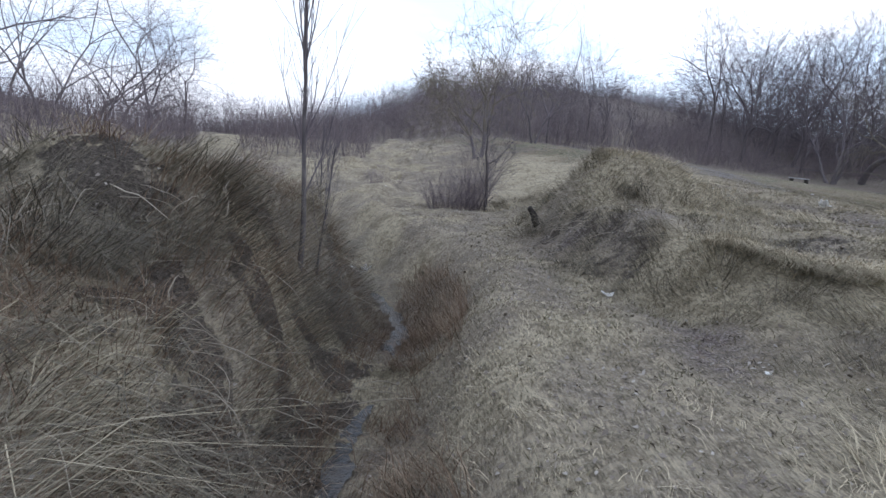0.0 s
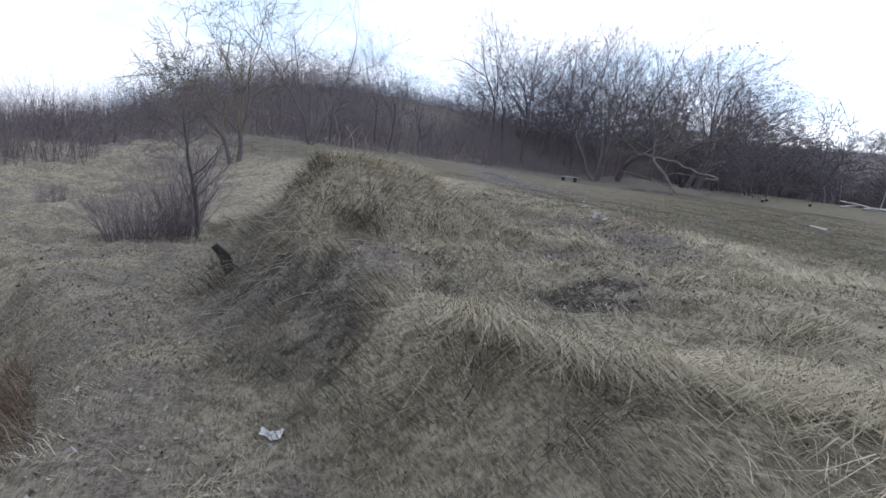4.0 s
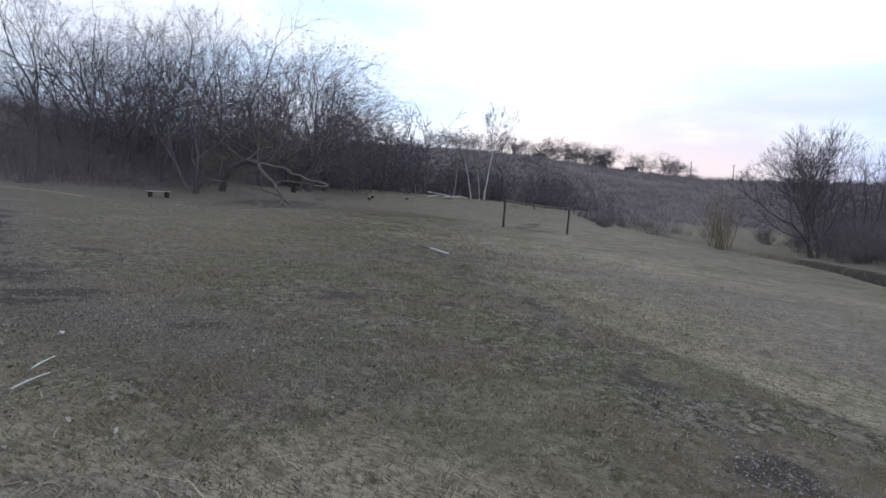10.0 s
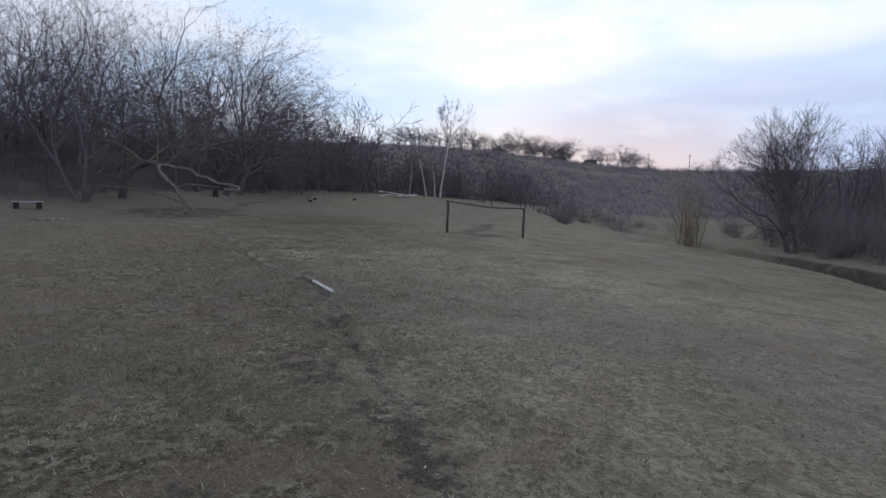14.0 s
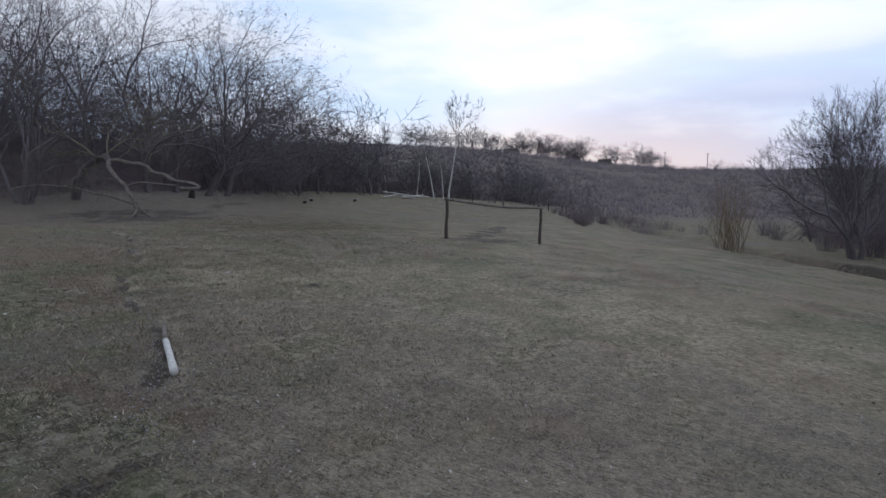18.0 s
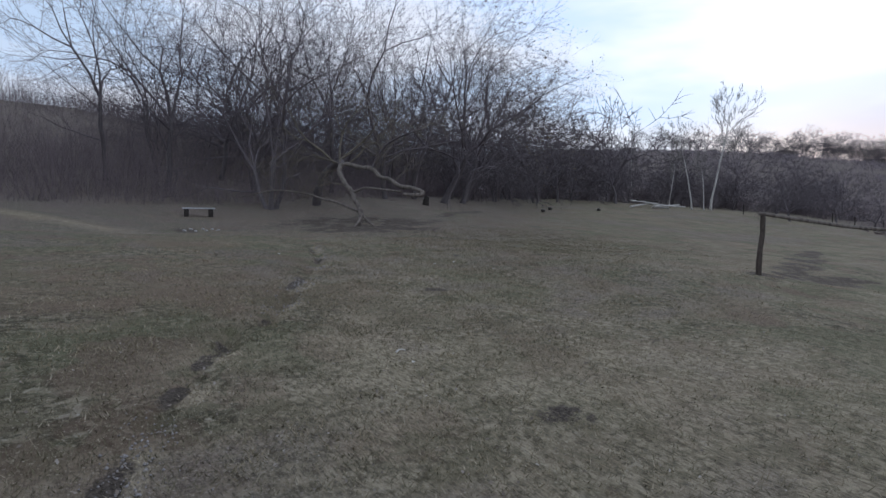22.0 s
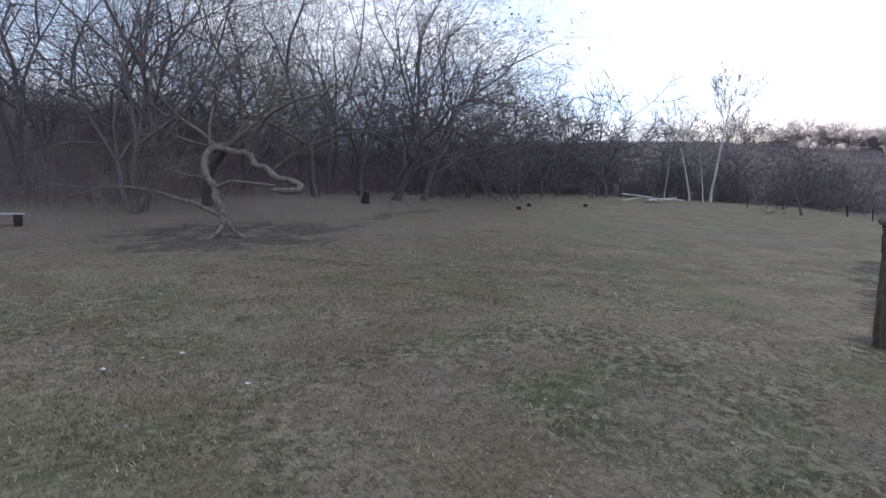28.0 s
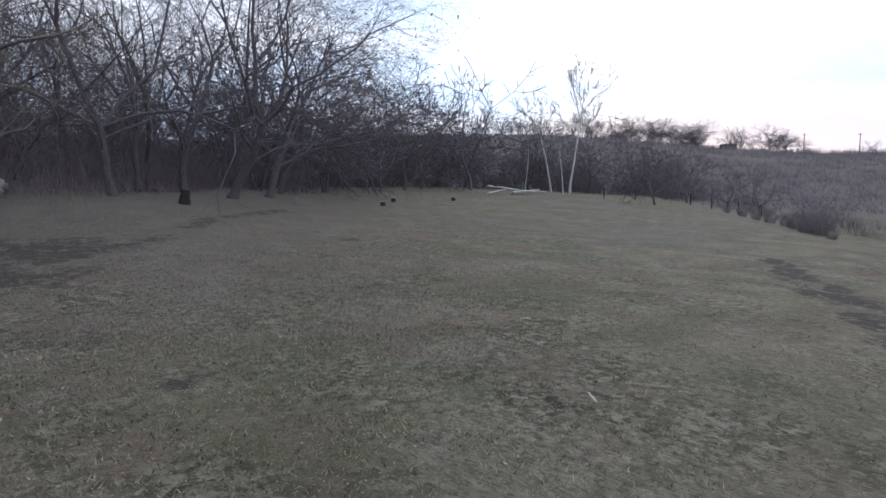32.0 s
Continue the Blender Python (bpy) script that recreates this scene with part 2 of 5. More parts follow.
def cover(x, y):
    """Share of dry straw, of bare soil and of leaf litter on the ground. Soil also paints shaded hollows west of the
    brook.
    """
    x, y = np.asarray(x, float), np.asarray(y, float)
    n1, n2, n3 = wave(x, y, 2.3, 11), wave(x, y, 0.8, 12), wave(x, y, 6.0, 13)
    dry = 1 - step(x + 0.35 * (y - 8) + 1.2 * n1, 8.6, 12.0)
    dry = np.maximum(dry, 0.06 + 0.52 * step(off_line(x, y, DITCH) + 0.8 * n1, -1.5, 2.0) * (1 - 0.5 * step(y, 24, 36)) * (1 - 0.55 * step(x, 28, 37)) * (1 - 0.8 * step(off_line(x, y, CREEK), -6, 2)) + 0.10 * n1 + 0.22 * n2)
    d = np.abs(off_line(x, y, DITCH))
    n4, n5 = wave(x, y, 0.45, 15), wave(x, y, 0.3, 16)
    side = off_line(x, y, DITCH)
    soil = 1.8 * np.exp(-((side + 0.10 + 0.04 * n5) / 0.075) ** 2) * step(n2 + 0.6 * n5 + 0.7 * n1, -0.25, 0.25) * step(y, 12, 14)
    soil = np.maximum(soil, 0.62 * np.exp(-((side + 0.9) / 0.7) ** 2) * step(n1 + 0.9 * n2 + 0.7 * n4, -0.9, 1.3) * (1 - step(y, 15.5, 18)) * step(y, 9, 14.5))
    strip = np.abs(off_line(x, y, RUN))
    soil = np.maximum(soil, 1.1 * np.exp(-((strip + 0.25 * n1) / 0.75) ** 2) * step(n2 + 0.9 * n4 + 0.4 * n1, -0.9, 0.5))
    dry = np.maximum(dry, (0.62 + 0.33 * step(y, 15, 17)) * np.exp(-((side - 0.10 - 0.08 * n4) / 0.17) ** 2) * step(y, 11, 12.5) * step(n4 + 0.8 * n2, -0.9, 0.2))
    path = np.abs(off_line(x, y, [(36, 38.5), (40, 41), (43.6, 43.9), (49.5, 49), (55.4, 53.2)]))
    soil = np.maximum(soil, 0.8 * np.exp(-(path / 0.6) ** 2) * step(n2, -0.9, 0.3))
    track0 = track = np.abs(off_line(x, y, TRACK))
    soil = np.maximum(soil, 0.7 * np.exp(-(track / 0.8) ** 2) * step(n2 + n1, -0.5, 0.9))
    track = np.abs(off_line(x, y, LOWER_TRACK))
    soil = np.maximum(soil, 0.72 * np.exp(-((track + 0.15 * n1) / 0.6) ** 2) * step(n2 + 0.5 * n4, -0.8, 0.5))
    # The patch at (-3.45, 4.2) paints the shade of an unmodelled hollow under the overhang.
    for cx, cy, a, b, k in ((37.3, 40.2, 3.2, 2.2, 1.5), (38.6, 43.6, 4.4, 2.6, 1.2), (45.4, 23.2, 2.2, 0.8, 1.5), (42.2, 24.1, 0.7, 0.6, 1.3), (49.6, 26.0, 0.9, 0.35, 1.2), (53.4, 27.0, 0.9, 0.4, 1.2), (50.2, 41.3, 1.0, 0.4, 1.2),
                            (30.2, 43.4, 1.5, 1.0, 1.3), (28.05, 20.0, 0.32, 0.26, 1.3), (30.65, 25.7, 0.24, 0.2, 1.2), (31.9, 24.6, 0.3, 0.22, 0.9), (24.2, 16.4, 0.3, 0.25, 1.1), (13.95, 14.25, 0.7, 0.45, 1.1), (15.2, 12.6, 0.4, 0.3, 0.6), (20.7, 15.55, 0.5, 0.16, 1.6), (20.1, 15.2, 0.3, 0.2, 1.3),
                            (9.6, 21.9, 0.7, 0.45, 1.3), (10.1, 18.4, 0.9, 1.2, 1.1), (10.0, 16.0, 0.8, 0.8, 1.0), (12.6, 20.3, 0.6, 0.5, 0.9), (4.6, 6.9, 0.55, 0.4, 1.7), (-3.45, 4.2, 0.55, 0.28, 1.3), (2.1, 9.2, 0.9, 1.0, 0.6), (2.2, 7.6, 0.7, 0.9, 0.6), (2.3, 6.6, 0.5, 0.3, 1.1),
                            (34.5, 29.8, 0.25, 0.2, 0.9), (38.8, 31.6, 0.3, 0.2, 0.9)):
        soil = np.maximum(soil, k * np.exp(-((x - cx) / a) ** 2 - ((y - cy) / b) ** 2) * step(n2, -0.8, 0.2))
    # Gaps between the west bank's clumps get soil colour as painted shade.
    westside = (off_line(x, y, BROOK) < 0) & (np.hypot(x + 3, y - 5) < 16)
    soil = np.maximum(soil, np.where(westside, 0.95 * step(-(wave(x, y, 0.55, 93) + 0.5 * wave(x, y, 0.25, 94)), 0.0, 0.55), 0))
    c = off_line(x, y, CREEK)
    soil = np.maximum(soil, 1.2 * np.exp(-((c - 4.2) / 0.9) ** 4) * step(x, 20, 40) * (1 - step(x, 57, 66)) * step(n1 + n2, -0.9, 0.1))
    rise, q = hill(x, y)
    leaf = 0.7 * step(q + 5 * n1 + 3 * n2, -27, -9) * step(x, 27, 37) * (1 - step(x, 44, 54))
    leaf = np.maximum(leaf, step(q + 2.5 * n1, -5, 1.5))
    leaf = np.maximum(leaf, 0.75 * step(q + 4 * n1 + 2 * n2, -17, -2) * step(x, 8, 20))
    up = np.exp(-(off_line(x, y, [(27, 41), (25, 45), (21.5, 48.5), (16, 51), (8, 52)]) / 1.3) ** 2)
    leaf, dry = leaf * (1 - 0.9 * up), np.maximum(dry, 0.62 * up)
    leaf = np.maximum(leaf, 0.55 * step(n3 + 0.6 * n2, 0.25, 0.8))
    leaf = np.maximum(leaf, 0.62 * (1 - step(x, 0.6, 2.4)) * step(x, -14, -10) * step(n2 + 0.6 * n1, -0.7, 0.5))
    leaf = np.maximum(leaf, step(np.hypot(x - 12, y - 8), 120, 160) * step(wave(x, y, 60, 14), -1.2, -0.9))
    leaf = np.maximum(leaf, 0.8 * np.exp(-(track0 / 1.3) ** 2))
    for cx, cy, a, b, k in ((2.1, 4.9, 0.6, 1.8, 1.3), (1.95, 7.6, 0.8, 1.3, 1.0), (1.95, 9.2, 1.0, 1.4, 1.5), (2.4, 8.3, 0.9, 1.0, 1.3), (3.3, 3.9, 1.2, 1.1, 0.7), (4.7, 6.9, 0.8, 0.6, 0.8), (5.3, 8.6, 1.0, 0.8, 0.8), (6.9, 10.9, 0.9, 0.7, 1.1), (7.1, 9.2, 0.6, 1.1, 1.1), (6.6, 8.0, 1.0, 0.5, 0.9), (2.9, 2.6, 1.0, 0.9, 0.8), (3.4, 4.2, 0.9, 0.7, 0.5)):
        leaf = np.maximum(leaf, k * np.exp(-((x - cx) / a) ** 2 - ((y - cy) / b) ** 2) * step(n2 + 0.5 * n1, -0.9, 0.3))
    return np.clip(dry, 0, 1), np.clip(soil, 0, 1), np.clip(leaf, 0, 1)


# ---- materials ----
def material(name, build):
    m = bpy.data.materials.new(name)
    m.use_nodes = True
    t = m.node_tree
    bsdf = t.nodes["Principled BSDF"]
    build(t, bsdf)
    return m


class Nodes:
    """Short forms for building a node tree."""

    def __init__(self, tree):
        self.t = tree

    def add(self, kind, **props):
        n = self.t.nodes.new(kind)
        for k, v in props.items():
            setattr(n, k, v)
        return n

    def put(self, socket, value):
        if isinstance(value, (int, float)):
            socket.default_value = value
        elif isinstance(value, tuple):
            socket.default_value = (*value, 1) if len(value) == 3 and socket.type == "RGBA" else value
        else:
            self.t.links.new(value, socket)

    def noise(self, size, detail=3, rough=0.6, vector=None, stretch=None):
        n = self.add("ShaderNodeTexNoise")
        if vector is None:
            vector = self.add("ShaderNodeTexCoord").outputs["Object"]
        if stretch:
            m = self.add("ShaderNodeMapping")
            self.put(m.inputs[0], vector)
            m.inputs["Scale"].default_value = stretch
            vector = m.outputs[0]
        self.put(n.inputs["Vector"], vector)
        n.inputs["Scale"].default_value, n.inputs["Detail"].default_value, n.inputs["Roughness"].default_value = 1 / size, detail, rough
        return n.outputs["Fac"]

    def range(self, value, lo, hi, a=0.0, b=1.0):
        n = self.add("ShaderNodeMapRange")
        self.put(n.inputs[0], value)
        for k, v in zip((1, 2, 3, 4), (lo, hi, a, b)):
            n.inputs[k].default_value = v
        return n.outputs[0]

    def mix(self, fac, a, b):
        n = self.add("ShaderNodeMix", data_type="RGBA")
        self.put(n.inputs[0], fac), self.put(n.inputs[6], a), self.put(n.inputs[7], b)
        return n.outputs[2]

    def times(self, a, b):
        n = self.add("ShaderNodeMath", operation="MULTIPLY")
        self.put(n.inputs[0], a), self.put(n.inputs[1], b)
        return n.outputs[0]

    def bump(self, height, strength, distance):
        n = self.add("ShaderNodeBump")
        self.put(n.inputs["Height"], height)
        n.inputs["Strength"].default_value, n.inputs["Distance"].default_value = strength, distance
        return n.outputs[0]

    def attribute(self, name):
        return self.add("ShaderNodeAttribute", attribute_name=name).outputs["Fac"]

    def island(self):
        return self.add("ShaderNodeNewGeometry").outputs["Random Per Island"]

    def chance(self):
        return self.add("ShaderNodeObjectInfo").outputs["Random"]


def ground_material(t, bsdf):
    n = Nodes(t)
    fine, small, mid, big = n.noise(0.03, 4, 0.75), n.noise(0.11, 4, 0.7), n.noise(0.45, 4, 0.65), n.noise(3.0, 4, 0.6)
    straws = n.noise(0.02, 2, 0.6, stretch=(1, 0.22, 1))
    tuft = n.noise(0.22, 3, 0.6)
    green = n.mix(n.range(small, 0.40, 0.60), (0.058, 0.053, 0.034), (0.186, 0.167, 0.114))
    green = n.mix(n.times(n.range(tuft, 0.52, 0.59), 0.8), green, (0.244, 0.214, 0.156))
    green = n.mix(n.times(n.range(tuft, 0.43, 0.37), 0.8), green, (0.052, 0.047, 0.031))
    clod = n.noise(0.14, 2, 0.5)
    green = n.mix(n.times(n.range(clod, 0.62, 0.67), 0.75), green, (0.330, 0.300, 0.235))
    green = n.mix(n.times(n.range(clod, 0.38, 0.33), 0.75), green, (0.040, 0.035, 0.025))
    green = n.mix(n.times(n.range(n.noise(0.9, 4, 0.7), 0.53, 0.59), 0.7), green, (0.198, 0.152, 0.114))
    green = n.mix(n.times(n.range(mid, 0.52, 0.62), 0.6), green, (0.100, 0.104, 0.060))
    green = n.mix(n.times(n.range(big, 0.46, 0.58), 0.55), green, (0.112, 0.116, 0.064))
    green = n.mix(n.times(n.range(n.noise(1.7, 4, 0.65), 0.52, 0.59), 0.65), green, (0.150, 0.108, 0.080))
    green = n.mix(n.times(n.range(n.noise(5.0, 3, 0.6), 0.50, 0.62), 0.5), green, (0.172, 0.132, 0.094))
    green = n.mix(n.range(fine, 0.59, 0.66), green, (0.380, 0.350, 0.275))
    straw = n.mix(n.range(small, 0.34, 0.66), (0.155, 0.130, 0.090), (0.420, 0.368, 0.268))
    straw = n.mix(n.range(straws, 0.52, 0.66), straw, (0.450, 0.385, 0.270))
    straw = n.mix(n.times(n.range(mid, 0.50, 0.66), 0.6), straw, (0.140, 0.114, 0.074))
    colour = n.mix(n.range(n.attribute("dry"), 0.15, 0.85), green, straw)
    litter = n.mix(n.range(fine, 0.42, 0.62), (0.078, 0.060, 0.053), (0.275, 0.240, 0.225))
    litter = n.mix(n.range(small, 0.55, 0.7), litter, (0.118, 0.084, 0.066))
    colour = n.mix(n.times(n.attribute("leaf"), n.range(mid, 0.25, 0.6, 0.35, 1.0)), colour, litter)
    earth = n.mix(n.range(fine, 0.4, 0.66), (0.042, 0.034, 0.028), (0.135, 0.115, 0.097))
    ragged = n.times(n.range(n.noise(0.38, 5, 0.75), 0.36, 0.62, 0.15, 1.6), n.range(small, 0.3, 0.62, 0.5, 1.4))
    colour = n.mix(n.range(n.times(n.attribute("soil"), ragged), 0.30, 0.62), colour, earth)
    colour = n.mix(n.times(n.range(straws, 0.44, 0.30), 0.65), colour, (0.050, 0.042, 0.028))
    n.put(bsdf.inputs["Base Color"], colour)
    bsdf.inputs["Roughness"].default_value = 0.95
    bsdf.inputs["Specular IOR Level"].default_value = 0.15
    n.put(bsdf.inputs["Normal"], n.bump(n.noise(0.04, 5, 0.75), 1.0, 0.04))


def bark_material(dark, light, grain=0.05, bump=0.6):
    def build(t, bsdf):
        n = Nodes(t)
        f = n.noise(grain, 4, 0.65, stretch=(1, 1, 0.25))
        c = n.mix(n.range(f, 0.35, 0.7), dark, light)
        c = n.mix(n.times(n.chance(), 0.35), c, tuple(v * 0.6 for v in dark))
        n.put(bsdf.inputs["Base Color"], c)
        bsdf.inputs["Roughness"].default_value = 0.9
        bsdf.inputs["Specular IOR Level"].default_value = 0.2
        n.put(bsdf.inputs["Normal"], n.bump(f, bump, 0.02))
    return build


def birch_bark(t, bsdf):
    n = Nodes(t)
    bands = n.noise(0.12, 3, 0.6, stretch=(0.6, 0.6, 3.5))
    c = n.mix(n.range(bands, 0.56, 0.66), (0.52, 0.50, 0.47), (0.06, 0.05, 0.05))
    n.put(bsdf.inputs["Base Color"], n.mix(n.range(n.noise(1.2, 2), 0.4, 0.7), c, (0.34, 0.32, 0.30)))
    bsdf.inputs["Roughness"].default_value = 0.75


def blade_material(a, b, c):
    def build(t, bsdf):
        n = Nodes(t)
        r = n.island()
        col = n.mix(n.range(r, 0, 0.55), a, b)
        col = n.mix(n.range(r, 0.72, 0.95), col, c)
        n.put(bsdf.inputs["Base Color"], n.mix(n.range(n.noise(0.6, 2), 0.35, 0.7), col, a))
        bsdf.inputs["Roughness"].default_value = 0.8
        bsdf.inputs["Specular IOR Level"].default_value = 0.2
    return build


def tuft_material(t, bsdf):
    n = Nodes(t)
    tone = n.attribute("tone")
    # Low tones carry painted shade for bank and mound faces, besides random clump colour.
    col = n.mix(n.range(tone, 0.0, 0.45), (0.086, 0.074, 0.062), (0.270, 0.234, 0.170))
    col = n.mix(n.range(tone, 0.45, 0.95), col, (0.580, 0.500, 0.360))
    n.put(bsdf.inputs["Base Color"], n.mix(n.times(n.island(), 0.3), col, (0.205, 0.185, 0.120)))
    bsdf.inputs["Roughness"].default_value = 0.8
    bsdf.inputs["Specular IOR Level"].default_value = 0.2


def plain_material(a, b, size=0.05, rough=0.8, bump=0.3):
    def build(t, bsdf):
        n = Nodes(t)
        f = n.noise(size, 4, 0.65)
        n.put(bsdf.inputs["Base Color"], n.mix(n.range(f, 0.3, 0.7), a, b))
        bsdf.inputs["Roughness"].default_value = rough
        n.put(bsdf.inputs["Normal"], n.bump(f, bump, 0.01))
    return build


GROUND = material("ground", ground_material)
BARK = material("bark", bark_material((0.082, 0.072, 0.076), (0.180, 0.160, 0.160)))
TWIG = material("twig", bark_material((0.112, 0.098, 0.108), (0.200, 0.174, 0.184), 0.3, 0.1))
BRUSH = material("brush_twig", blade_material((0.130, 0.106, 0.114), (0.205, 0.170, 0.176), (0.280, 0.232, 0.220)))
# Far scrub: distance haze is mixed into the twig colour, paler and more purple.
SCRUB = material("hazed_scrub_twig", blade_material((0.150, 0.126, 0.138), (0.200, 0.170, 0.180), (0.240, 0.200, 0.185)))
PALE_TWIG = material("pale_twig", bark_material((0.140, 0.122, 0.100), (0.240, 0.208, 0.165), 0.3, 0.1))
DEADWOOD = material("dead_wood", bark_material((0.085, 0.072, 0.064), (0.265, 0.232, 0.205), 0.09, 0.9))
STALK = material("dead_stalk", bark_material((0.260, 0.225, 0.180), (0.460, 0.405, 0.330), 0.2, 0.1))
BIRCH = material("birch_bark", birch_bark)
BIRCH_TWIG = material("birch_twig", bark_material((0.16, 0.15, 0.14), (0.33, 0.31, 0.29), 0.3, 0.1))
REED = material("reed", bark_material((0.150, 0.115, 0.070), (0.250, 0.190, 0.115), 0.3, 0.1))
DRY = material("dry_blade", tuft_material)
GREEN = material("short_blade", blade_material((0.112, 0.100, 0.062), (0.205, 0.176, 0.118), (0.440, 0.390, 0.300)))
TUFT = material("pale_tuft", blade_material((0.170, 0.145, 0.092), (0.330, 0.280, 0.190), (0.480, 0.420, 0.310)))
LEAF = material("fallen_leaf", blade_material((0.120, 0.098, 0.080), (0.240, 0.208, 0.178), (0.430, 0.400, 0.360)))
HANGING = material("hanging_leaf", blade_material((0.150, 0.125, 0.085), (0.260, 0.220, 0.150), (0.200, 0.140, 0.080)))
RED = material("bramble", blade_material((0.130, 0.088, 0.060), (0.250, 0.180, 0.125), (0.380, 0.310, 0.225)))


# ---- mesh tools ----
def mesh_of(name, verts, faces, mat, smooth=False):
    me = bpy.data.meshes.new(name)
    verts, faces = np.asarray(verts, np.float32), np.asarray(faces, np.int32)
    k = faces.shape[1]
    me.vertices.add(len(verts)), me.loops.add(faces.size), me.polygons.add(len(faces))
    me.vertices.foreach_set("co", verts.ravel())
    me.loops.foreach_set("vertex_index", faces.ravel())
    me.polygons.foreach_set("loop_start", np.arange(0, faces.size, k, dtype=np.int32))
    if smooth:
        me.polygons.foreach_set("use_smooth", np.ones(len(faces), bool))
    me.update(calc_edges=True)
    me.materials.append(mat)
    return me


def part(name, data, parent=None, label=""):
    ob = new(name, data)
    ob.parent = parent
    return tagged(ob, label)


def tubes(segs, sides):
    """One mesh's corners and quads for tapered sticks: rows of x, y, z, x, y, z, radius, radius."""
    s = np.asarray(segs, float).reshape(-1, 8)
    a, b, ra, rb = s[:, :3], s[:, 3:6], s[:, 6], s[:, 7]
    d = b - a
    d /= np.maximum(np.linalg.norm(d, axis=1, keepdims=True), 1e-9)
    ref = np.where(np.abs(d[:, 2:3]) > 0.9, [[1.0, 0, 0]], [[0, 0, 1.0]])
    u = np.cross(d, ref)
    u /= np.linalg.norm(u, axis=1, keepdims=True)
    v = np.cross(d, u)
    ang = np.arange(sides) * 2 * np.pi / sides
    ring = np.cos(ang)[None, :, None] * u[:, None] + np.sin(ang)[None, :, None] * v[:, None]
    low, top = a[:, None] + ring * ra[:, None, None], b[:, None] + ring * rb[:, None, None]
    verts = np.concatenate([low, top], 1).reshape(-1, 3)
    k = np.arange(sides)
    quad = np.stack([k, (k + 1) % sides, (k + 1) % sides + sides, k + sides], 1)
    faces = (np.arange(len(s))[:, None, None] * 2 * sides + quad[None]).reshape(-1, 4)
    return verts, faces


def bent(points, radii, sides=8, rough=0.0, seed=0):
    """A bent round timber through points, with closed ends, as corners and quads."""
    p, r = np.asarray(points, float), np.asarray(radii, float)
    g = np.random.default_rng(seed)
    d = np.gradient(p, axis=0)
    d /= np.linalg.norm(d, axis=1, keepdims=True)
    u = np.cross(d, [0.31, 0.17, 0.93])
    u /= np.linalg.norm(u, axis=1, keepdims=True)
    v = np.cross(d, u)
    a = np.arange(sides) * 2 * np.pi / sides
    rad = r[:, None] * (1 + rough * g.uniform(-1, 1, (len(p), sides)))
    rings = p[:, None] + rad[..., None] * (np.cos(a)[None, :, None] * u[:, None] + np.sin(a)[None, :, None] * v[:, None])
    rings = np.concatenate([p[:1, None].repeat(sides, 1), rings, p[-1:, None].repeat(sides, 1)])
    n = len(rings)
    k, j = np.meshgrid(np.arange(sides), np.arange(n - 1))
    f = np.stack([j * sides + k, j * sides + (k + 1) % sides, (j + 1) * sides + (k + 1) % sides, (j + 1) * sides + k], -1).reshape(-1, 4)
    return rings.reshape(-1, 3), f


def curve(points, count=14):
    """A smooth line through a few points."""
    p = np.asarray(points, float)
    q = np.concatenate([2 * p[:1] - p[1:2], p, 2 * p[-1:] - p[-2:-1]])
    out = []
    for k in range(1, len(q) - 2):
        for t in np.linspace(0, 1, count, endpoint=False):
            a, b, c, e = q[k - 1], q[k], q[k + 1], q[k + 2]
            out.append(0.5 * (2 * b + (c - a) * t + (2 * a - 5 * b + 4 * c - e) * t * t + (3 * b - a - 3 * c + e) * t ** 3))
    return np.array(out + [p[-1]])


def turned(d, angle, spin):
    """A way that leaves the way d by an angle, at a spin round it."""
    ref = Vector((0, 0, 1)) if abs(d.z) < 0.9 else Vector((1, 0, 0))
    u = d.cross(ref).normalized()
    v = d.cross(u)
    return (d * math.cos(angle) + (u * math.cos(spin) + v * math.sin(spin)) * math.sin(angle)).normalized()


def sticks(name, rows, mat, thick=0.03):
    """A mesh of tapered sticks: five sides for stout ones, three for thin ones, a point on the thinnest."""
    rows = np.asarray(rows, float).reshape(-1, 8)
    ends = rows[:, 7] <= 0
    stout = (rows[:, 6] > thick) & ~ends
    verts, faces, base = [], [], 0
    for chosen, sides in ((stout, 5), (~stout & ~ends, 3)):
        if chosen.any():
            v, f = tubes(rows[chosen], sides)
            verts.append(v), faces.append(np.concatenate([f[:, [0, 1, 2]], f[:, [0, 2, 3]]]) + base)
            base += len(v)
    if ends.any():
        v, _ = tubes(rows[ends], 3)
        v = v.reshape(-1, 6, 3)[:, :4]
        k = np.arange(len(v))[:, None, None] * 4
        verts.append(v.reshape(-1, 3)), faces.append((k + np.array([[0, 1, 3], [1, 2, 3], [2, 0, 3]])[None]).reshape(-1, 3) + base)
    return mesh_of(name, np.concatenate(verts), np.concatenate(faces), mat)


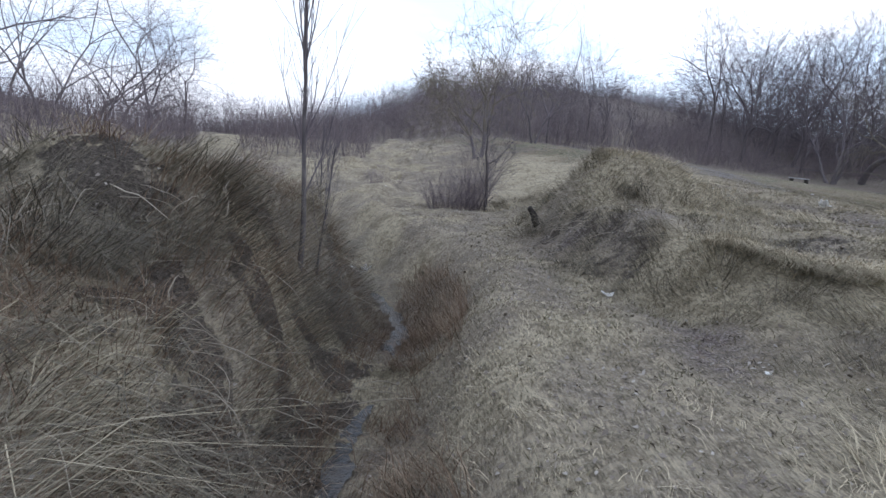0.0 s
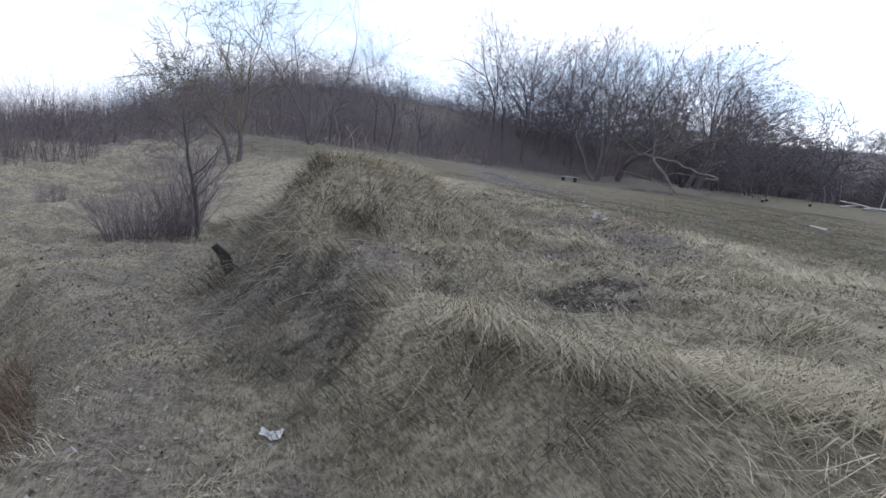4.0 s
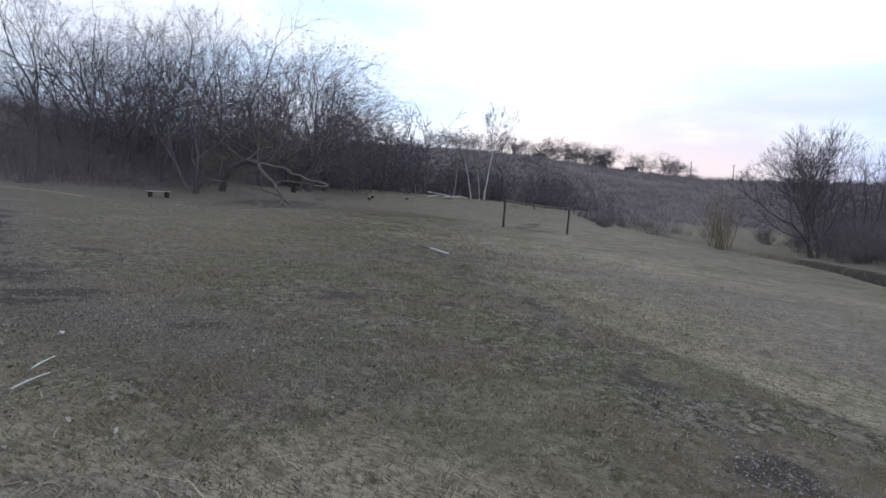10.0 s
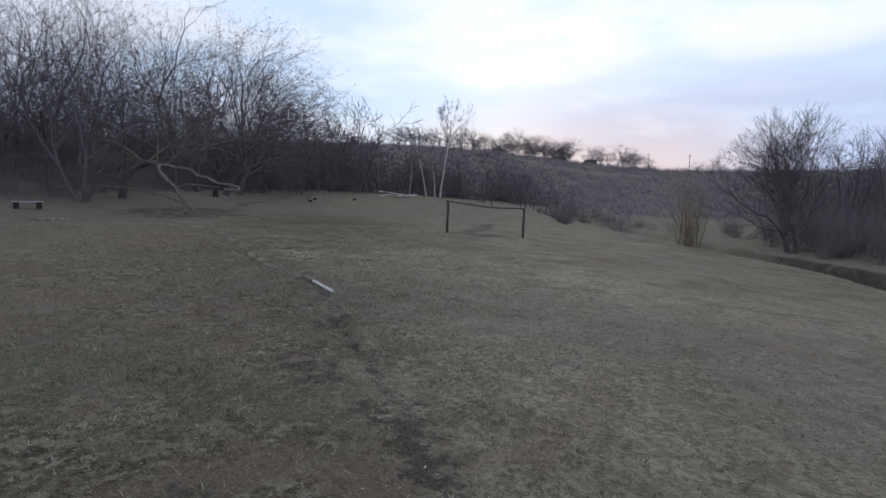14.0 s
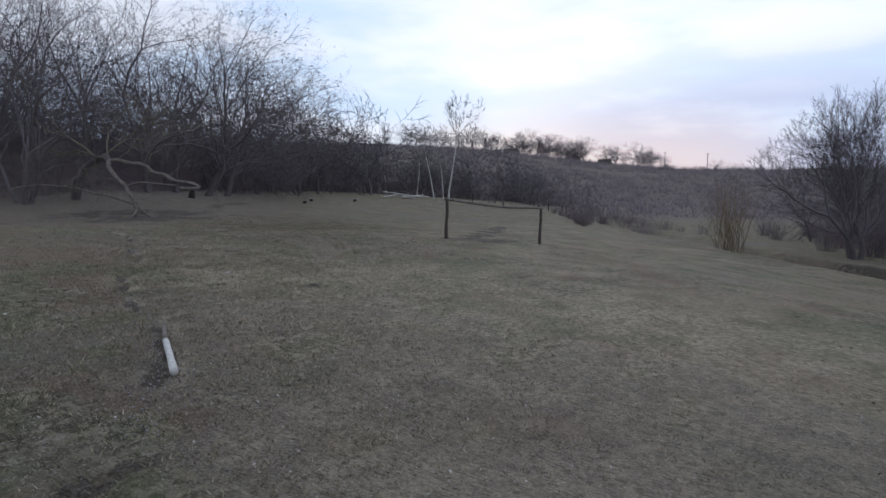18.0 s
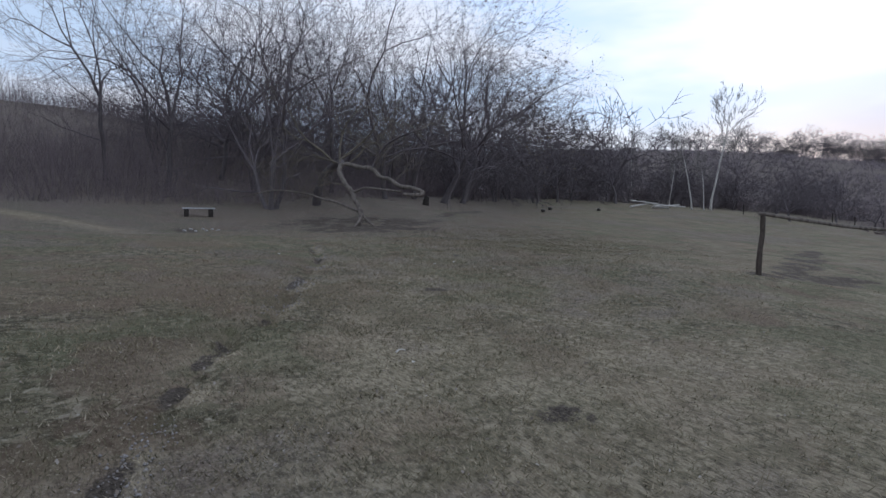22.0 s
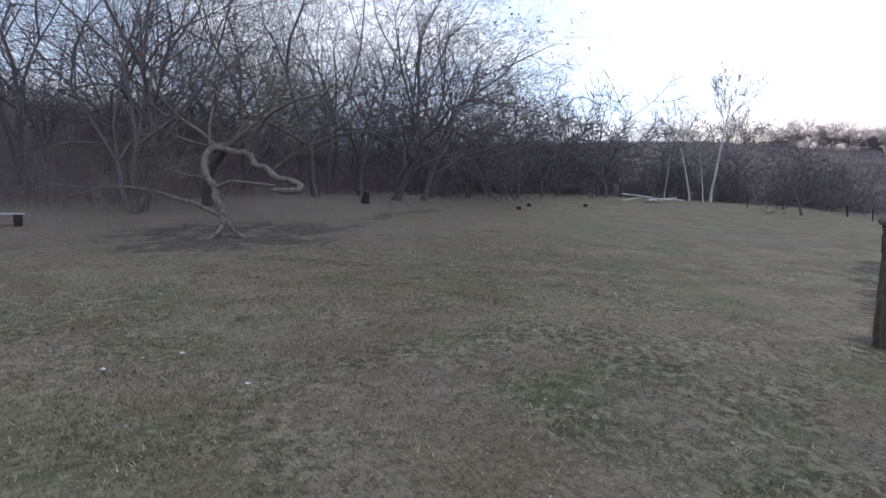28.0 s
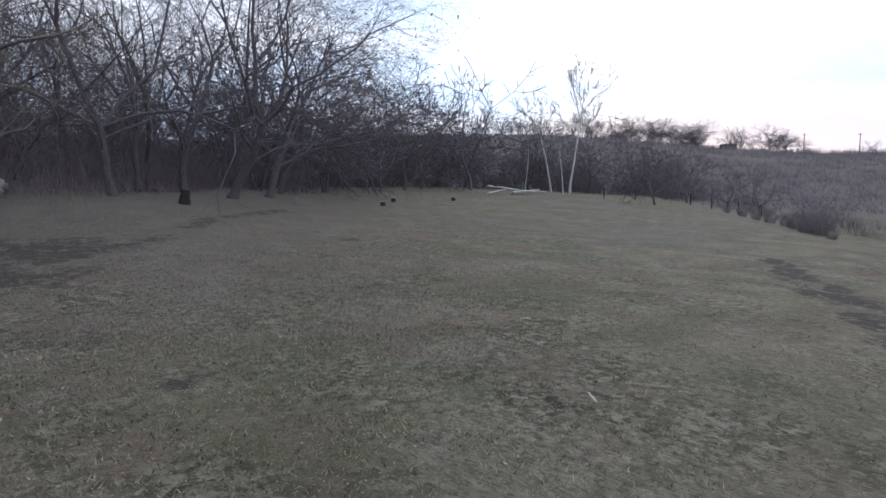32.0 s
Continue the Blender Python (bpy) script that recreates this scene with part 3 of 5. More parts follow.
class Grower:
    """Grows the sticks of one bare tree: thick ones go to the trunk, thin ones to the crown."""

    def __init__(self, seed, twig=0.013, thick=0.035, droop=0.0, gnarl=0.18, rise=0.10):
        self.r = random.Random(seed)
        self.thick, self.twig, self.droop, self.gnarl, self.rise = thick, twig, droop, gnarl, rise
        self.stout, self.thin = [], []

    def stick(self, a, b, ra, rb):
        (self.stout if ra > self.thick else self.thin).append((*a, *b, ra, rb))

    def limb(self, p, d, length, radius, depth, kids, spread):
        r = self.r
        parts = 6 if depth >= 3 else 4 if depth == 2 else 3 if depth else 2
        q, step_len, rad = p.copy(), length / parts, radius
        for k in range(parts):
            d = (d + Vector((r.gauss(0, 1), r.gauss(0, 1), r.gauss(0, 1))) * self.gnarl + Vector((0, 0, self.rise - self.droop * (k / parts)))).normalized()
            e = q + d * step_len
            thin = max(self.twig * 0.6, radius * (1 - 0.75 * (k + 1) / parts))
            self.stick(q, e, rad, thin)
            if depth > 0 and k >= (1 if depth > 1 else 0):
                for _ in range(kids if r.random() < 0.9 else kids - 1):
                    t = r.random()
                    w = turned(d, radians(r.uniform(*spread)), r.uniform(0, 2 * math.pi))
                    self.limb(q.lerp(e, t), w, length * r.uniform(0.38, 0.62) * (1 - 0.4 * k / parts), max(self.twig, thin * r.uniform(0.45, 0.7)), depth - 1, kids, spread)
            q, rad = e, thin
        return q


class Forker:
    """Grows a spreading crown: every limb bends, then splits into two or three."""

    def __init__(self, seed, gnarl=0.17, rise=0.015, shrink=0.80, spread=(14, 40), side=0.6, twig=0.006, pull=(0, 0)):
        self.r = random.Random(seed)
        self.gnarl, self.rise, self.shrink, self.spread, self.side, self.twig = gnarl, rise, shrink, spread, side, twig
        self.pull = Vector((pull[0], pull[1], 0))
        self.rows, self.tips = [], []

    def limb(self, p, d, length, rad, depth):
        r = self.r
        for k in range(2):
            d = (d + Vector((r.gauss(0, 1), r.gauss(0, 1), r.gauss(0, 1))) * self.gnarl + Vector((0, 0, self.rise - 0.014 * (6 - min(6, depth)))) + self.pull * 0.12).normalized()
            e = p + d * length / 2
            end = depth <= 0 and k == 1
            self.rows.append((*p, *e, max(rad, self.twig), 0 if end else max(rad * 0.86, self.twig * 0.8)))
            if depth > 0 and r.random() < self.side:
                w = turned(d, radians(r.uniform(35, 75)), r.uniform(0, 2 * math.pi))
                self.limb(p.lerp(e, r.uniform(0.3, 0.9)), w, length * r.uniform(0.45, 0.7), rad * 0.42, max(0, depth - 2))
            p, rad = e, rad * 0.86
        if depth <= 0:
            self.tips.append(tuple(p))
            return
        n, spin = (3 if r.random() < 0.22 else 2), r.uniform(0, 2 * math.pi)
        for k in range(n):
            w = turned(d, radians(r.uniform(*self.spread)), spin + 2 * math.pi * k / n + r.gauss(0, 0.4))
            self.limb(p, w, length * self.shrink * r.uniform(0.82, 1.15), rad * (0.86 if k == 0 else 0.66), depth - 1)


def spreading_tree(name, seed, height, radius, stems=1, bole=0.3, depth=6, lean=0.1, mats=None, toward=None, leaves=0, limbs=3, flare=(20, 50), **how):
    """A leafless tree with a wide forked crown: an Empty with a trunk for each stem and a crown."""
    g = Forker(seed, pull=toward or (0, 0), **how)
    r = g.r
    top = new(name)
    stout, thin = mats or (BARK, TWIG)
    for s in range(stems):
        away = 2 * math.pi * s / stems + r.uniform(-0.5, 0.5)
        tilt = lean if stems == 1 else lean + r.uniform(0.15, 0.4)
        d = Vector((*toward, 1)).normalized() if toward else Vector((math.cos(away) * tilt, math.sin(away) * tilt, 1)).normalized()
        p = Vector((math.cos(away), math.sin(away), 0)) * (0 if stems == 1 else radius) + Vector((0, 0, -0.25))
        rad, tall = radius * (1 if stems == 1 else r.uniform(0.6, 0.9)), height * r.uniform(0.9, 1.0)
        first_limb = tall * (1 - bole) * (1 - g.shrink) / (1 - g.shrink ** (depth + 1)) / 0.58
        line, radii, parts = [tuple(p)], [rad * 1.4], 6
        for k in range(parts):
            d = (d + Vector((r.gauss(0, 1), r.gauss(0, 1), 0.2)) * g.gnarl * 0.7).normalized()
            q, p = p, p + d * (tall * bole + 0.25) / parts
            rad *= 0.95
            line.append(tuple(p)), radii.append(rad)
            if k >= 3 and r.random() < 0.5:
                g.limb(q, turned(d, radians(r.uniform(40, 75)), r.uniform(0, 2 * math.pi)), first_limb * 0.8, rad * 0.4, max(1, depth - 2))
        smooth = curve(line, 2)
        part("trunk", mesh_of("trunk", *bent(smooth, np.interp(np.linspace(0, parts, len(smooth)), range(parts + 1), radii), 8, 0.06, seed), stout, True), top)
        spin = r.uniform(0, 2 * math.pi)
        for k in range(limbs):
            w = turned(d, radians(r.uniform(*flare) * (0.4 if k == 0 else 1)), spin + 2 * math.pi * k / limbs)
            g.limb(p - d * 0.1, w, first_limb * r.uniform(0.9, 1.15), rad * (0.85 if k == 0 else 0.66), depth - (0 if k == 0 else r.choice((0, 0, 1))))
    part("crown", sticks("crown", g.rows, thin), top)
    if leaves:
        q = np.random.default_rng(seed + 1)
        tips = np.array(g.tips)
        tips = tips[np.argsort(tips @ np.array([*(toward or (0, 0)), 0.6]))[::-1][:leaves * 4]]
        tips = tips[q.permutation(len(tips))[:leaves]]
        c = tips + q.normal(0, 0.06, (len(tips), 3))
        u, v = q.normal(0, 0.05, (len(tips), 3)), q.normal(0, 0.036, (len(tips), 3))
        part("dead_leaves", mesh_of("dead_leaves", np.stack([c - u, c - v, c + u, c + v], 1).reshape(-1, 3), np.arange(4 * len(tips)).reshape(-1, 4), HANGING), top, "dry tan leaves still hanging")
    return top


def bare_tree(name, seed, height, radius, stems=1, bole=0.3, depth=3, kids=2, spread=(25, 60), lean=0.1, mats=None, toward=None, leaves=0, **how):
    """A leafless tree as an Empty with a trunk for each stem and a crown. toward: the way that it leans. leaves: how many dead ones still hang."""
    g = Grower(seed, **how)
    r = g.r
    top = new(name)
    stout, thin = mats or (BARK, TWIG)
    for s in range(stems):
        away = r.uniform(0, 2 * math.pi)
        tilt = lean if stems == 1 else lean + 0.22
        d = Vector((math.cos(away) * tilt, math.sin(away) * tilt, 1)).normalized()
        if toward:
            d = Vector((*toward, 1)).normalized()
        p = Vector((math.cos(away), math.sin(away), 0)) * (0 if stems == 1 else radius * 1.2) + Vector((0, 0, -0.25))
        rad, tall = radius * (1 if stems == 1 else r.uniform(0.6, 0.9)), height * r.uniform(0.85, 1.0)
        parts, line, radii = 9, [tuple(p)], [rad * 1.35]
        for k in range(parts):
            d = (d + Vector((r.gauss(0, 1), r.gauss(0, 1), 0.25)) * g.gnarl * 0.55).normalized()
            e = p + d * tall / parts
            nxt = max(0.02, rad * (0.9 if k < parts - 3 else 0.62))
            line.append(tuple(e)), radii.append(nxt)
            if (k + 1) / parts > bole:
                for _ in range(kids + (1 if r.random() < 0.5 else 0)):
                    w = turned(d, radians(r.uniform(*spread)), r.uniform(0, 2 * math.pi))
                    if toward:
                        w = (w + Vector((*toward, 0.1)) * 0.7).normalized()
                    g.limb(p.lerp(e, r.random()), w, tall * r.uniform(0.30, 0.50) * (1.15 - 0.55 * k / parts), nxt * r.uniform(0.35, 0.6), depth - 1, kids, spread)
            p, rad = e, nxt
        smooth = curve(line, 2)
        part("trunk", mesh_of("trunk", *bent(smooth, np.interp(np.linspace(0, parts, len(smooth)), range(parts + 1), radii), 7, 0.06, seed), stout, True), top)
    rows = np.array(g.stout + g.thin)
    part("crown", mesh_of("crown", *tubes(rows, 3), thin), top)
    if leaves:
        tips = rows[rows[:, 6] < 0.02]
        tips = tips[np.random.default_rng(seed).permutation(len(tips))[:leaves]]
        q = np.random.default_rng(seed + 1)
        c = tips[:, 3:6] + q.normal(0, 0.05, (len(tips), 3))
        u, v = q.normal(0, 0.06, (len(tips), 3)), q.normal(0, 0.045, (len(tips), 3))
        part("dead_leaves", mesh_of("dead_leaves", np.stack([c - u, c - v, c + u, c + v], 1).reshape(-1, 3), np.arange(4 * len(tips)).reshape(-1, 4), HANGING), top, "dry tan leaves still hanging")
    return top


def shrub(name, seed, height, width, stems, twigs, mat, droop=0.0, radius=0.012, erect=1.0):
    """A thicket of many thin stems from one base."""
    r = random.Random(seed)
    rows = []
    for _ in range(stems):
        a, out = r.uniform(0, 2 * math.pi), width * 0.5 * math.sqrt(r.random())
        p = Vector((math.cos(a) * out * 0.5, math.sin(a) * out * 0.5, -0.1))
        d = Vector((math.cos(a) * 0.45 * out / width * 2 / erect + r.gauss(0, 0.12), math.sin(a) * 0.45 * out / width * 2 / erect + r.gauss(0, 0.12), 1)).normalized()
        tall, rad = height * r.uniform(0.55, 1.0), radius * r.uniform(0.7, 1.3)
        for k in range(5):
            d = (d + Vector((r.gauss(0, 0.14), r.gauss(0, 0.14), 0.05 - droop * k / 5))).normalized()
            e = p + d * tall / 5
            rows.append((*p, *e, rad, rad * 0.78))
            for _ in range(twigs if k else 0):
                w = turned(d, radians(r.uniform(20, 65)), r.uniform(0, 2 * math.pi))
                q, s = p.lerp(e, r.random()), tall * r.uniform(0.10, 0.28)
                f = q + w * s
                rows.append((*q, *f, rad * 0.45, 0))
                w2 = turned(w, radians(r.uniform(15, 50)), r.uniform(0, 2 * math.pi))
                rows.append((*q.lerp(f, 0.5), *(q.lerp(f, 0.5) + w2 * s * 0.6), rad * 0.36, 0))
                w3 = turned(w, radians(r.uniform(15, 60)), r.uniform(0, 2 * math.pi))
                rows.append((*q.lerp(f, 0.8), *(q.lerp(f, 0.8) + w3 * s * 0.5), rad * 0.36, 0))
            p, rad = e, rad * 0.78
    return sticks(name, rows, mat, 1.0)


# ---- ground ----
def grid_lines(stops):
    """Lines with a spacing that changes from stop to stop: pairs of place and spacing there."""
    out = [stops[0][0]]
    places, gaps = zip(*stops)
    while out[-1] < places[-1]:
        out.append(out[-1] + float(np.interp(out[-1], places, gaps)))
    return np.array(out)


gx = grid_lines([(-2600, 160), (-200, 22), (-40, 3), (-9, 0.4), (-5, 0.13), (9, 0.13), (12, 0.17), (20, 0.15), (23, 0.11), (30, 0.11), (34, 0.35), (52, 0.4), (75, 1.0), (150, 5), (500, 25), (2700, 160)])
gy = grid_lines([(-2600, 160), (-200, 22), (-30, 3), (-5, 0.4), (0, 0.13), (13, 0.13), (17, 0.15), (19, 0.11), (30, 0.11), (34, 0.35), (46, 0.4), (70, 1.0), (150, 5), (500, 25), (2700, 160)])
mx, my = np.meshgrid(gx, gy)
fx, fy = mx.ravel(), my.ravel()
cols, lines = len(gx), len(gy)
idx = np.arange(cols * lines).reshape(lines, cols)
quads = np.stack([idx[:-1, :-1], idx[:-1, 1:], idx[1:, 1:], idx[1:, :-1]], -1).reshape(-1, 4)
ground_mesh = mesh_of("ground", np.stack([fx, fy, ground_z(fx, fy)], 1), quads, GROUND, True)
for key, values in zip(("dry", "soil", "leaf"), cover(fx, fy)):
    ground_mesh.attributes.new(key, "FLOAT", "POINT").data.foreach_set("value", values.astype(np.float32))
ground = tagged(new("ground", ground_mesh), "rough winter meadow with dry grass, bare soil and mounds", "ground", kind="structure")



def bank_ribbon():
    """The thin water in the brook's bed."""
    ys = np.arange(-4, 16.1, 0.08)
    xs = np.interp(ys, [p[1] for p in BROOK], [p[0] for p in BROOK]) + 0.06 * wave(ys, ys, 0.9, 35)
    wide = 0.11 * np.interp(ys, [2.5, 4.5], [0.7, 1.0])
    west, east = (np.maximum(0.02, wide * (1 + 0.6 * wave(ys, ys, 0.45, k) + 0.5 * wave(ys, ys, 0.16, k + 1))) for k in (31, 33))
    zs = np.interp(ys, [-10, 4, 9.6, 15, 40], [-2.45, -2.35, -2.33, -2.0, -0.6]) + 0.03
    verts = np.concatenate([np.stack([xs - west, ys, zs], 1), np.stack([xs + east, ys, zs], 1)])
    k = np.arange(len(ys) - 1)
    return mesh_of("water", verts, np.stack([k, k + 1, k + 1 + len(ys), k + len(ys)], 1), WATER, True)


def water_material(t, bsdf):
    n = Nodes(t)
    n.put(bsdf.inputs["Base Color"], n.mix(n.range(n.noise(0.4, 3), 0.4, 0.65), (0.020, 0.020, 0.022), (0.060, 0.055, 0.052)))
    bsdf.inputs["Roughness"].default_value = 0.22
    n.put(bsdf.inputs["Normal"], n.bump(n.noise(0.05, 3), 0.8, 0.02))


WATER = material("brook_water", water_material)
WHITE = material("white_scrap", plain_material((0.50, 0.49, 0.47), (0.72, 0.71, 0.69), 0.06, 0.6))
YELLOW = material("yellowed_scrap", plain_material((0.42, 0.33, 0.12), (0.55, 0.47, 0.25), 0.04, 0.7))
PEBBLE = material("pebble", plain_material((0.120, 0.110, 0.108), (0.36, 0.340, 0.330), 0.03, 0.9))
STONE = material("ash_stone", plain_material((0.17, 0.16, 0.155), (0.40, 0.39, 0.375), 0.08, 0.9))
PLANK = material("bench_plank", bark_material((0.34, 0.34, 0.35), (0.58, 0.58, 0.60), 0.05, 0.4))
SOOT = material("dark_timber", bark_material((0.025, 0.022, 0.020), (0.070, 0.060, 0.054), 0.05, 0.6))
POST = material("goal_timber", bark_material((0.050, 0.040, 0.034), (0.120, 0.098, 0.084), 0.04, 0.6))
PEELED = material("peeled_pole", plain_material((0.36, 0.35, 0.33), (0.60, 0.58, 0.55), 0.09, 0.7))

tagged(new("water", bank_ribbon()), "shallow dark water trickling along the brook bed", "water", kind="structure")


def joined(rows):
    """Corners and faces of several pieces as one."""
    verts, faces, base = [], [], 0
    for v, f in rows:
        verts.append(v), faces.append(np.asarray(f) + base)
        base += len(v)
    return np.concatenate(verts), np.concatenate(faces)


def timber(name, points, r0, r1, mat, parent=None, rough=0.1, count=8, sides=8, label=""):
    line = curve(points, count)
    data = mesh_of(name, *bent(line, np.linspace(r0, r1, len(line)), sides, rough, len(name)), mat, True)
    return part(name, data, parent, label)


def box(sx, sy, sz, bevel=0.01):
    """A bevelled box standing on z = 0, as a bmesh."""
    bm = bmesh.new()
    bmesh.ops.create_cube(bm, size=1.0, matrix=Matrix.Translation((0, 0, sz / 2)) @ Matrix.Diagonal((sx, sy, sz, 1)))
    bmesh.ops.bevel(bm, geom=bm.edges[:], offset=bevel, segments=2, affect="EDGES")
    return bm


def solid(name, bm, mat, parent=None, m=None, label=""):
    if m is not None:
        bmesh.ops.transform(bm, matrix=m, verts=bm.verts)
    me = bpy.data.meshes.new(name)
    bm.to_mesh(me)
    bm.free()
    me.materials.append(mat)
    return part(name, me, parent, label)


# ---- things on the meadow ----
def build_goal():
    goal = tagged(new("football_goal"), "makeshift football goal of three rough poles", "goal")
    ends = []
    for x, y, lx, ly, h in ((42.1, 24.33, 0.06, 0.02, 1.88), (47.45, 21.5, 0.22, 0.04, 1.90)):
        z = gz(x, y)
        timber("post", [(x, y, z - 0.2), (x + 0.3 * lx - 0.05, y, z + 0.6), (x + 0.6 * lx + 0.05, y + 0.5 * ly, z + 1.3), (x + lx, y + ly, z + h)], 0.085, 0.070, POST, goal, 0.14)
        ends.append((x + lx, y + ly, z + h))
    (ax, ay, az), (bx, by, bz) = ends
    timber("crossbar", [(ax - 0.1, ay + 0.05, az + 0.02), (ax * 0.7 + bx * 0.3, ay * 0.7 + by * 0.3, az * 0.7 + bz * 0.3 - 0.07), (ax * 0.4 + bx * 0.6, ay * 0.4 + by * 0.6, az * 0.4 + bz * 0.6 - 0.10), (bx + 0.1, by - 0.05, bz + 0.03)],
           0.064, 0.056, DEADWOOD, goal, 0.1, label="greyer weathered crossbar that sags")


def build_bench():
    x, y = 31.4, 48.4
    z = gz(x, y)
    bench = tagged(new("bench"), "plain grey plank bench on two dark blocks", "bench")
    bench.matrix_basis = pose(x, y, z, 0, 0, -12)
    solid("seat", box(1.62, 0.36, 0.07, 0.012), PLANK, bench, Matrix.Translation((0, 0, 0.42)), "pale weathered plank")
    for k in (-0.6, 0.6):
        solid("leg", box(0.24, 0.30, 0.50, 0.02), SOOT, bench, Matrix.Translation((k, 0, -0.07)))


def rock(seed, size, flat=0.6):
    bm = bmesh.new()
    bmesh.ops.create_icosphere(bm, subdivisions=2, radius=size)
    r = random.Random(seed)
    axis = [(Vector((r.gauss(0, 1), r.gauss(0, 1), r.gauss(0, 1))).normalized(), r.uniform(0.6, 0.95) * size) for _ in range(9)]
    for v in bm.verts:
        for n, d in axis:
            over = v.co.dot(n) - d
            if over > 0:
                v.co -= n * over
        v.co.z *= flat
    return bm


def build_fireplace():
    r = random.Random(3)
    for k in range(9):
        a = k * 0.7 + r.uniform(-0.1, 0.1)
        x, y = 30.3 + 0.75 * math.cos(a), 43.3 + 0.55 * math.sin(a)
        s = r.uniform(0.05, 0.10)
        ob = solid("hearth_stone", rock(k, s), STONE, None)
        ob.matrix_basis = pose(x, y, gz(x, y) + s * 0.3, 0, 0, r.uniform(0, 360))
        tagged(ob, "ash-whitened stone beside an old campfire", "stone", "stones of the campfire")


def build_logs():
    r = random.Random(8)
    base = Vector((101.8, 65.4, 0))
    across, along = Vector((0.97, -0.24, 0)), Vector((0.24, 0.97, 0))
    pile = tagged(new("fallen_birch"), "felled pale birch trunks lying across each other", "log pile")
    for k, (a, b, ha, hb, da, db) in enumerate(((-5.2, -1.0, 0.15, 0.75, 0, 0.6), (-4.6, 1.0, 1.05, 0.5, 0.8, -0.4), (-1.2, 4.8, 0.35, 0.75, -0.5, 0.3), (-0.6, 2.6, 0.12, 0.12, 0.5, 0.2), (0.4, 5.4, 0.55, 0.5, 0.2, -0.4), (-3.6, 0.6, 1.15, 1.05, 0.5, 0.5))):
        p, q = base + across * a + along * da, base + across * b + along * db
        p.z, q.z = gz(p.x, p.y) + ha, gz(q.x, q.y) + hb
        m = (p + q) / 2 + Vector((0, 0, r.uniform(-0.05, 0.1)))
        timber("trunk", [tuple(p), tuple(m), tuple(q)], 0.14, 0.10, BIRCH if k != 5 else SOOT, pile, 0.05)


def build_pole():
    a, b = (22.46, 17.05), (23.7, 19.05)
    pole = tagged(new("pole"), "stripped pole lying in the grass, half white and half brown", "pole")
    mid = (23.15, 18.2)
    timber("peeled_end", [(*a, gz(*a) + 0.06), (*mid, gz(*mid) + 0.065)], 0.045, 0.040, PEELED, pole, 0.12, label="whitish peeled thick end")
    timber("bark_end", [(*mid, gz(*mid) + 0.065), (*b, gz(*b) + 0.05)], 0.038, 0.026, DEADWOOD, pole, 0.1, label="brown thin end")


def build_stumps():
    for x, y, rad, h in ((68.5, 58.0, 0.20, 0.32), (73.0, 61.1, 0.20, 0.34), (81.6, 60.8, 0.21, 0.34)):
        z = gz(x, y)
        stump = tagged(new("stump"), "short sawn stump with a pale top on the meadow", "stump", "stumps used as seats")
        timber("bole", [(x, y, z - 0.1), (x, y, z + h)], rad * 1.1, rad, SOOT, stump, 0.06, 5, 10)
        timber("cut_face", [(x, y, z + h), (x, y, z + h + 0.03)], rad * 0.92, rad * 0.9, PEELED, stump, 0.02, 2, 10, "pale sawn face")
    x, y = 49.9, 53.5
    old = tagged(new("stump"), "old broken stump overgrown with shoots at the wood's edge", "stump")
    timber("bole", [(x, y, gz(x, y) - 0.1), (x + 0.05, y, gz(x, y) + 0.35), (x + 0.1, y, gz(x, y) + 0.7)], 0.28, 0.20, SOOT, old, 0.2, 5, 10)
    ob = part("shoot", shrub("shoot", 77, 0.7, 0.9, 1, 3, BRUSH, 0, 0.012), old)
    ob.matrix_basis = pose(x, y, gz(x, y))
    x, y = 1.32, 10.1
    snag = tagged(new("stub"), "dark rotten stub leaning out of the mound's foot", "stump")
    timber("bole", [(x + 0.12, y, gz(x, y) - 0.15), (x + 0.02, y - 0.02, gz(x, y) + 0.2), (x - 0.13, y - 0.04, gz(x, y) + 0.40)], 0.09, 0.045, SOOT, snag, 0.25, 5, 9)


